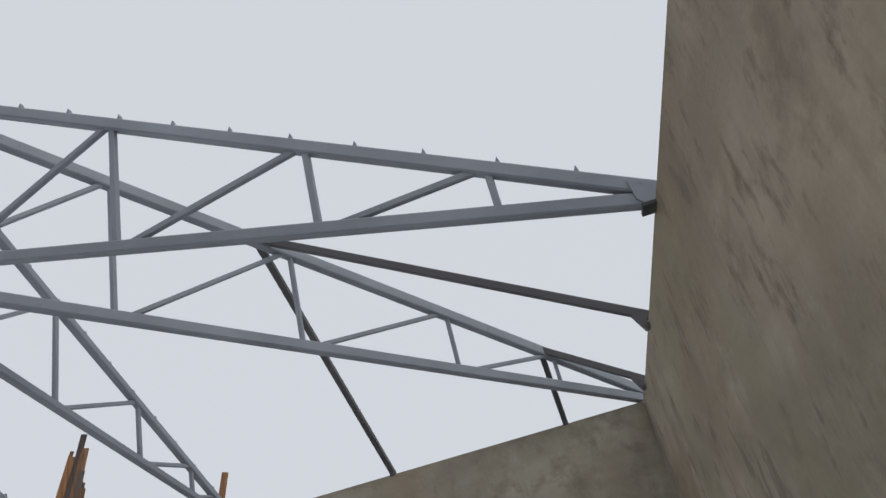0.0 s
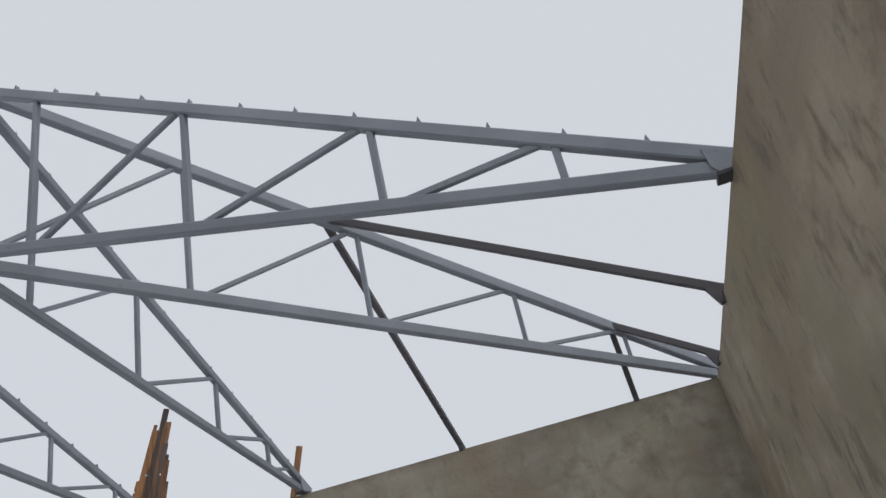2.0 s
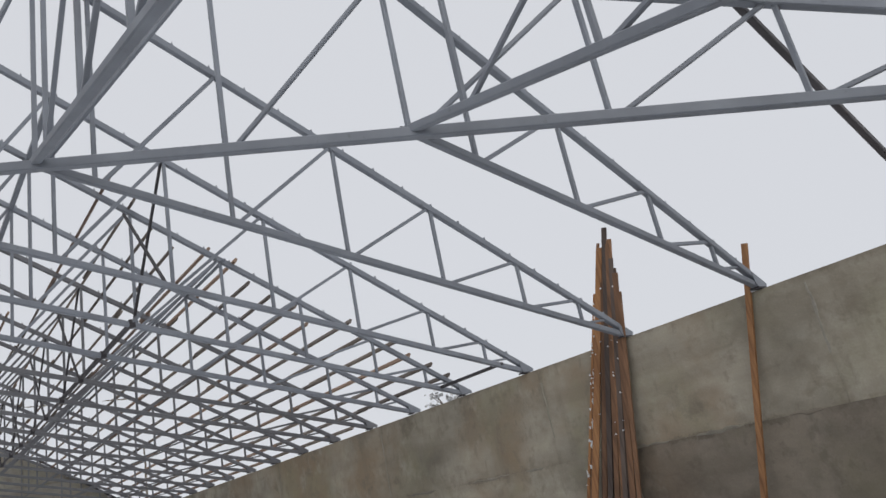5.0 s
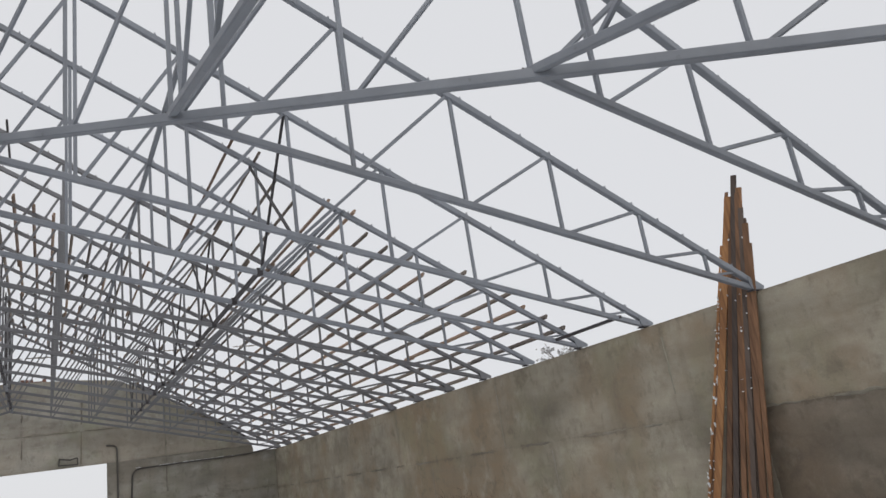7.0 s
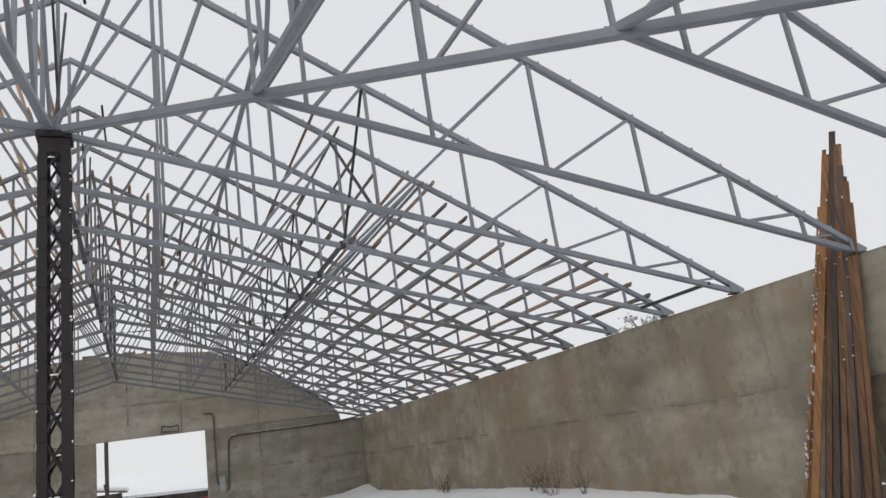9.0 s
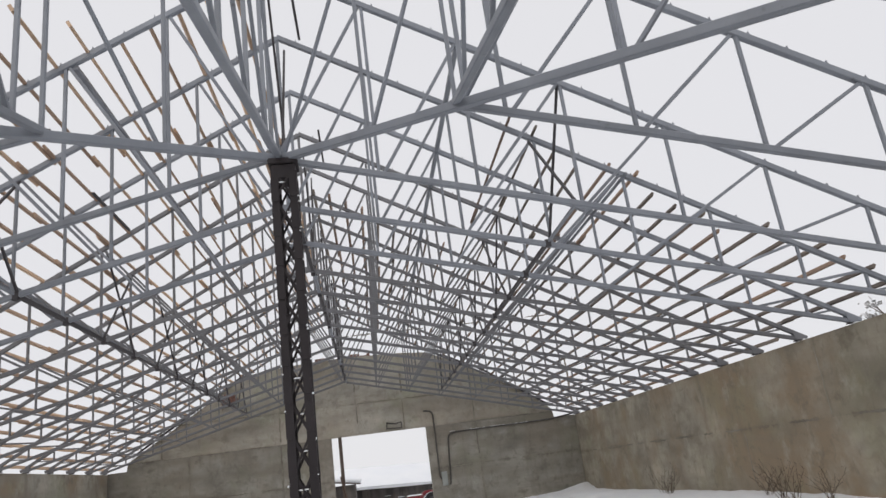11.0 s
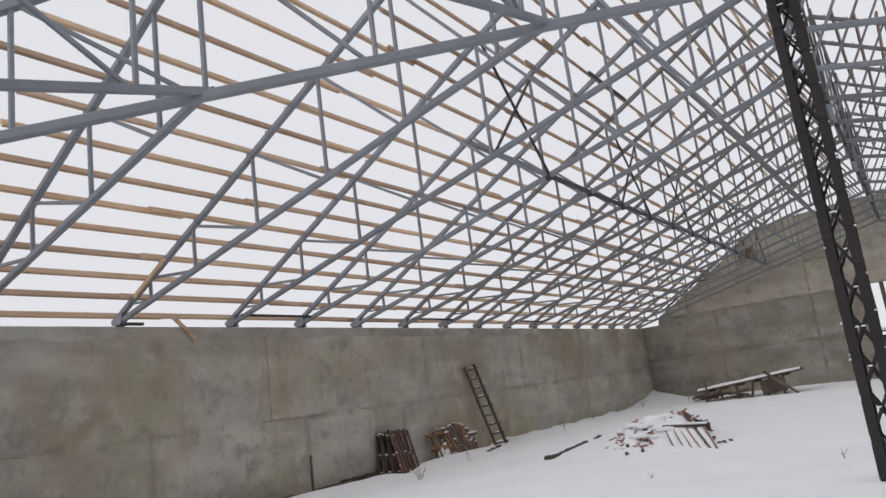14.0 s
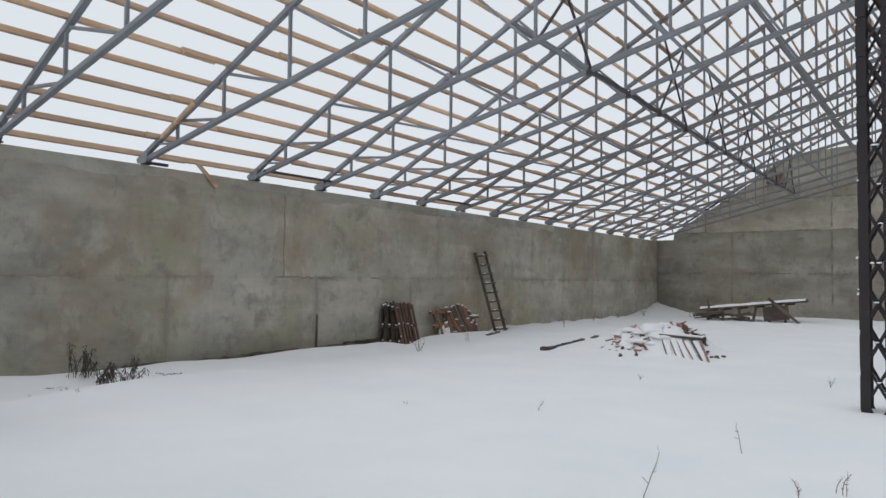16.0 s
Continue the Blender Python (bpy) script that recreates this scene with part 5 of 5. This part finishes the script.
def gable_fittings():
    y = FAR - 0.07
    p = tube("conduit", [(3.66, y, 4.80), (3.98, y, 4.76), (4.08, y, 4.68), (4.11, y, 4.54), (4.11, y, 1.62), (4.16, y, 1.5), (4.24, y, 1.48)], 0.036, M_CONDUIT)
    tagged(p, "dark steel conduit bent down the concrete gable wall", "conduit", "wall conduits")
    p = tube("conduit", [(11.28, y, 3.80), (10.6, y, 3.71), (9.9, y, 3.64), (8.9, y, 3.63), (7.3, y, 3.63), (5.1, y, 3.61), (4.9, y, 3.57), (4.78, y, 3.46), (4.73, y, 3.34), (4.61, y, 1.25), (4.55, y, 1.16)], 0.036, M_CONDUIT)
    tagged(p, "dark steel conduit along the gable wall and down", "conduit", "wall conduits")
    root = thing("switch_box", "grey metal switch box on the gable wall", "switch box")
    for nm, lo, hi, m in (("body", (4.20, FAR - 0.16, 1.15), (4.46, FAR, 1.80), M_BOX), ("door", (4.22, FAR - 0.175, 1.18), (4.44, FAR - 0.161, 1.77), M_BOX)):
        vs, fs = box_data(lo, hi)
        link(nm, raw(nm, vs, fs, m), root)
    root = thing("wall_bracket", "dark steel bracket over the doorway", "bracket")
    for p, q in (((1.77, 4.13), (1.80, 4.46)), ((1.78, 4.45), (2.2, 4.36)), ((2.2, 4.36), (2.5, 4.42)), ((2.5, 4.42), (2.52, 4.12)), ((1.78, 4.17), (2.52, 4.13))):
        bar("arm", (p[0], FAR - 0.03, p[1]), (q[0], FAR - 0.03, q[1]), 0.05, 0.055, M_CONDUIT, root)
    # post and leaning board in the doorway
    g = ground_z(-0.4, FAR)
    tagged(bar("door_post", (-0.56, FAR + 0.18, g - 0.2), (-0.57, FAR + 0.18, 4.05), 0.17, 0.14, M_POLE_GREY, None, 0.01), "grey wooden post standing in the doorway", "post")
    tagged(bar("board", (-0.22, FAR - 0.2, g), (-0.66, FAR + 0.08, 2.2), 0.1, 0.06, M_TRESTLE, None, 0.005), "brown board leaning in the doorway", "board")
    rnd = random.Random(3)
    for i in range(7):
        tagged(puff("debris", (-0.2 + rnd.uniform(-0.4, 0.6), FAR - 0.3 + rnd.uniform(-0.3, 0.2), g + 0.06), (rnd.uniform(0.08, 0.2), 0.12, 0.08), rnd, None, M_POLE_DARK), "brown wood debris at the foot of the doorway", "debris", "debris at the doorway")


gable_fittings()


def loose_bricks():
    """Broken red bricks left on the gable's top edge."""
    rnd = random.Random(6)
    for j in range(4):
        for i in range(4 - j // 2):
            x, z = -6.10 + i * 0.19 + 0.05 * j, height(GABLE, -6.0) - 0.62 + j * 0.115
            vs, fs = box_data((x, FAR - 0.30 + rnd.uniform(-0.02, 0.02), z), (x + 0.18, FAR - 0.17, z + 0.11))
            if j == 0:
                tagged(bar("bracket", (x + 0.09, FAR + 0.02, z - 0.03), (x + 0.09, FAR - 0.32, z - 0.03), 0.05, 0.05, M_DARK), "dark steel bracket under loose bricks on the gable", "bracket", "brick brackets")
            tagged(link("loose_brick", raw("loose_brick", vs, fs, M_LOOSE)), "red brick stacked at the top edge of the gable wall", "brick", "loose bricks on the gable")
    for x0, n in ((0.35, 6), (-1.4, 3)):
        for i in range(n):
            x = x0 + i * 0.17
            z = min(height(GABLE, x - 0.075), height(GABLE, x + 0.075)) + 0.002
            vs, fs = box_data((x - 0.078, FAR + 0.004, z), (x + 0.078, FAR + 0.12, z + rnd.choice((0.04, 0.065, 0.13))))
            tagged(link("loose_brick", raw("loose_brick", vs, fs, M_LOOSE)), "red brick lying on the top edge of the gable wall", "brick", "loose bricks on the gable")


loose_bricks()


def gable_snow():
    """Crumbs of snow on the stepped top edge of the gable."""
    rnd = random.Random(61)
    for i in range(56):
        x = rnd.choice((rnd.uniform(-10.4, -4.5), rnd.uniform(4.6, 10.1)))
        z = height(GABLE, x)
        tagged(soft_cap((x, FAR + rnd.uniform(0.03, 0.2), z + 0.005), (rnd.uniform(0.06, 0.16), 0.09, rnd.uniform(0.03, 0.07)), rnd), "crumb of snow on the gable's top edge", "snow clump", "snow on the gable")
    for i in range(34):
        x = rnd.uniform(4.95, 10.2)
        tagged(soft_cap((x, FAR - 0.07, 3.652), (rnd.uniform(0.04, 0.13), 0.03, 0.016), rnd), "thin snow lying on the wall conduit", "snow clump", "snow on the conduit")


def gable_edge_bars():
    """Dark steel flats along the two slopes of the gable."""
    for pts in ((( -10.3, 4.33), (-5.0, 7.60)), ((4.9, 7.52), (6.9, 6.53)), ((6.9, 6.53), (10.15, 4.30))):
        (xa, za), (xb, zb) = pts
        tagged(bar("edge_bar", (xa, FAR - 0.08, za), (xb, FAR - 0.08, zb), 0.05, 0.09, M_DARK, None, 0.008), "dark steel bar along the sloping edge of the gable", "steel bar", "gable edge bars")


gable_snow()
gable_edge_bars()


# ---------------------------------------------------------------- yard beyond the doorway
def barn():
    root = thing("barn", "low dark weathered barn with deep snow on its roof", "barn")
    x0, x1, y0, y1 = -9.0, 22.0, 50.5, 57.5
    g = ground_z(2, 50) - 0.4
    eave = 1.35
    n = 62
    rnd = random.Random(15)
    for i in range(n):
        a, b = lerp(x0, x1, i / n), lerp(x0, x1, (i + 1) / n)
        vs, fs = box_data((a + 0.006, y0 + rnd.uniform(-0.012, 0.012), g), (b - 0.006, y0 + 0.05, eave))
        link("board", raw("board", vs, fs, M_BARN), root)
    vs, fs = box_data((x0, y0 + 0.06, g), (x1, y1, eave))
    link("wall", raw("wall", vs, fs, M_BARN), root)
    prof = [(y0 - 0.45, eave - 0.02), (y0 - 0.5, eave + 0.16), ((y0 + y1) / 2, 2.75), (y1 + 0.5, eave + 0.16), (y1 + 0.45, eave - 0.02)]
    m = 50
    vs, fs = [], []
    for i in range(m + 1):
        x = lerp(x0 - 0.4, x1 + 0.4, i / m)
        for k, (yy, zz) in enumerate(prof):
            wob = 0.07 * noise.noise(Vector((x * 0.8, k, 3)))
            vs.append((x, yy + wob, zz + wob * 0.8))
    for i in range(m):
        for k in range(4):
            a = i * 5 + k
            fs.append((a, a + 5, a + 6, a + 1))
        fs.append((i * 5 + 4, i * 5 + 9, i * 5 + 5, i * 5))
    fs += [tuple(range(5)), tuple(range(m * 5 + 4, m * 5 - 1, -1))]
    link("snow_roof", raw("snow_roof", vs, fs, M_SNOW), root)
    root.rotation_euler[1] = 0.045   # the old barn leans with the slope
    shed = thing("shed", "small dark wooden shed with a snowy roof", "shed")
    g = ground_z(-1.5, 46) - 0.3
    for i in range(12):
        a = -3.82 + i * 0.3
        vs, fs = box_data((a + 0.005, 45.5, g), (a + 0.295, 45.56, 1.75))
        link("board", raw("board", vs, fs, M_BARN), shed)
    vs, fs = box_data((-3.82, 45.57, g), (-0.24, 48.5, 1.75))
    link("wall", raw("wall", vs, fs, M_BARN), shed)
    bar("roof", (-4.1, 47, 2.4), (0.05, 47, 1.76), 3.6, 0.08, M_BARN, shed)
    bar("snow_cover", (-4.15, 47, 2.53), (0.1, 47, 1.89), 3.7, 0.2, M_SNOW, shed, 0.07)


def wheel(root, c, r, w, rim):
    w_ob = cyl("wheel", c, r, w, M_TYRE, root)
    cyl("rim", (c[0], c[1] - w / 2 - 0.004, c[2]), r * 0.55, 0.04, rim, w_ob)
    for k in range(14):
        a = k / 14 * 6.283
        p = Vector((c[0] + math.cos(a) * r * 1.0, c[1], c[2] + math.sin(a) * r * 1.0))
        bar("lug", (p.x, p.y - w * 0.48, p.z), (p.x, p.y + w * 0.48, p.z), 0.07, 0.06, M_TYRE, w_ob)


def cyl(name, c, r, w, mat, parent, n=24):
    vs = []
    for yy, rr in ((-w / 2, r * 0.9), (-w / 2 + 0.05 * w, r), (w / 2 - 0.05 * w, r), (w / 2, r * 0.9)):
        vs += [(c[0] + math.cos(k / n * 6.28318) * rr, c[1] + yy, c[2] + math.sin(k / n * 6.28318) * rr) for k in range(n)]
    fs = [tuple(range(n)), tuple(range(4 * n - 1, 3 * n - 1, -1))]
    for s in range(3):
        fs += [(s * n + k, (s + 1) * n + k, (s + 1) * n + (k + 1) % n, s * n + (k + 1) % n) for k in range(n)]
    return link(name, raw(name, vs, fs, mat), parent)


def tractor():
    root = thing("tractor", "red farm tractor parked in the snowy yard", "tractor")
    y, g = 47.6, ground_z(4.5, 47.6) - 0.22
    for x, yy, z, r, w in ((4.3, y - 0.6, 0.5, 0.54, 0.3), (4.3, y + 0.7, 0.5, 0.54, 0.3), (3.0, y - 0.5, 0.36, 0.38, 0.22), (3.0, y + 0.6, 0.36, 0.38, 0.22)):
        wheel(root, (x, yy, g + z), r, w, M_DARK)
        # snow sticking round the upper half of the tyre
        rim = random.Random(int(x * 10))
        for k in range(15):
            a = lerp(0.1, 3.0, k / 14)
            puff("snow_clump", (x + (r + 0.02) * math.cos(a), yy - 0.05, g + z + (r + 0.02) * math.sin(a)), (0.07, w * 0.5, rim.uniform(0.03, 0.06)), rim, root)
    for nm, lo, hi, m in (("hood", (2.75, y - 0.3, g + 0.55), (3.8, y + 0.35, g + 0.92), M_RED), ("cab", (3.7, y - 0.5, g + 0.6), (4.95, y + 0.55, g + 1.05), M_RED), ("fender", (3.75, y - 0.78, g + 1.0), (4.8, y - 0.42, g + 1.14), M_RED),
                          ("radiator", (2.68, y - 0.26, g + 0.45), (2.745, y + 0.3, g + 0.88), M_DARK), ("step", (3.45, y - 0.62, g + 0.35), (3.72, y - 0.3, g + 0.5), M_DARK)):
        vs, fs = box_data(lo, hi)
        bm = bmesh.new()
        bm.from_mesh(raw(nm, vs, fs, m))
        bmesh.ops.bevel(bm, geom=bm.edges[:], offset=0.02 if m is M_DARK else 0.06, segments=2, affect="EDGES")
        part(nm, bm, m, root)
    snow_slab("snow_cover", (3.25, y), (0.5, 0.34), g + 0.92, 0.08, root, 8)
    snow_slab("snow_cover", (4.5, y + 0.05), (0.5, 0.45), g + 1.05, 0.08, root, 9)
    rnd = random.Random(19)
    for i in range(9):
        x, yy = rnd.uniform(-0.2, 5.2), rnd.uniform(45.6, 46.6)
        tagged(soft_cap((x, yy, ground_z(x, yy) - 0.02), (rnd.uniform(0.5, 1.1), 0.5, rnd.uniform(0.08, 0.24)), rnd, "snow_heap"), "small snow heap on the yard", "snow heap", "snow heaps in the yard")
    for i in range(9):
        x = rnd.uniform(1.4, 5.2)
        tagged(soft_cap((x, 50.42, rnd.uniform(0.3, 1.0)), (rnd.uniform(0.08, 0.3), 0.05, rnd.uniform(0.02, 0.06)), rnd, "snow_clump"), "snow caught on the barn boards", "snow clump", "snow on the barn")
    fence = thing("farm_harrow", "dark steel farm implement lying in front of the barn", "farm implement")
    g = ground_z(1.8, 48)
    for i in range(6):
        x = 0.7 + i * 0.32
        bar("tine", (x, 48.0, g - 0.05), (x + 0.12, 48.2, g + 0.55 + 0.2 * (i % 2)), 0.05, 0.05, M_DARK, fence)
    bar("frame", (0.5, 48.1, g + 0.35), (2.7, 48.1, g + 0.42), 0.08, 0.08, M_DARK, fence)
    bar("frame", (0.6, 48.4, g + 0.2), (2.8, 48.3, g + 0.6), 0.08, 0.08, M_DARK, fence)
    hoop = thing("pipe_hoop", "low bent pipe hoop with snow lying along it", "pipe hoop")
    tube("pipe", [(0.55, 47.2, g - 0.3), (0.72, 47.2, g + 0.16), (0.9, 47.2, g + 0.22), (1.95, 47.2, g + 0.38), (2.1, 47.2, g + 0.3), (2.2, 47.2, g - 0.3)], 0.035, M_DARK, hoop)
    tube("snow_cover", [(0.78, 47.19, g + 0.2), (0.95, 47.19, g + 0.26), (1.92, 47.19, g + 0.41), (2.06, 47.19, g + 0.36)], 0.04, M_SNOW, hoop)
    for i in range(7):
        x, tall = rnd.uniform(0.0, 3.0), rnd.uniform(0.5, 1.0)
        tagged(bar("post", (x, 49.9, g - 0.1), (x + rnd.uniform(-0.15, 0.15), 50.0, g + tall), 0.07, 0.07, M_OLDWOOD, None, 0.01), "dark weathered stake leaning by the barn", "post", "stakes by the barn")


def snowy_tree(x, y, tall, seed):
    rnd = random.Random(seed)
    root = thing("tree", "bare tree with snow-laden branches beyond the wall", "tree", "trees outside")
    g = ground_z(x, y) - 0.2
    limbs, tips = [], []

    def grow(p, d, length, r, depth):
        q = p + d * length
        limbs.append((tuple(p), tuple(q), r * 2, r * 2))
        if depth == 0:
            tips.append(q)
            return
        for _ in range(3 if depth > 1 else 4):
            e = (d + Vector((rnd.uniform(-0.75, 0.75), rnd.uniform(-0.75, 0.75), rnd.uniform(-0.1, 0.5)))).normalized()
            grow(q, e, length * rnd.uniform(0.6, 0.8), r * 0.6, depth - 1)

    grow(Vector((x, y, g)), Vector((0, 0, 1)), tall * 0.36, tall * 0.018, 4)
    many("trunk", limbs, M_TWIG, root)
    vs, fs = [], []
    for t in tips:
        for _ in range(5):
            c = t + Vector((rnd.gauss(0, 0.16), rnd.gauss(0, 0.16), rnd.gauss(0, 0.12)))
            n = Vector((rnd.uniform(-1, 1), rnd.uniform(-1, 1), rnd.uniform(0.2, 1))).normalized()
            s = n.orthogonal().normalized() * rnd.uniform(0.05, 0.12)
            u = n.cross(s)
            o = len(vs)
            vs += [tuple(c - s - u), tuple(c + s - u * 0.6), tuple(c + s * 0.7 + u), tuple(c - s * 0.8 + u * 0.8), tuple(c + n * 0.06)]
            fs += [(o, o + 1, o + 4), (o + 1, o + 2, o + 4), (o + 2, o + 3, o + 4), (o + 3, o, o + 4)]
    link("crown", raw("crown", vs, fs, M_FROST), root)


barn()
tractor()
snowy_tree(25.0, 31.4, 6.1, 5)
snowy_tree(26.5, 33.6, 5.8, 6)
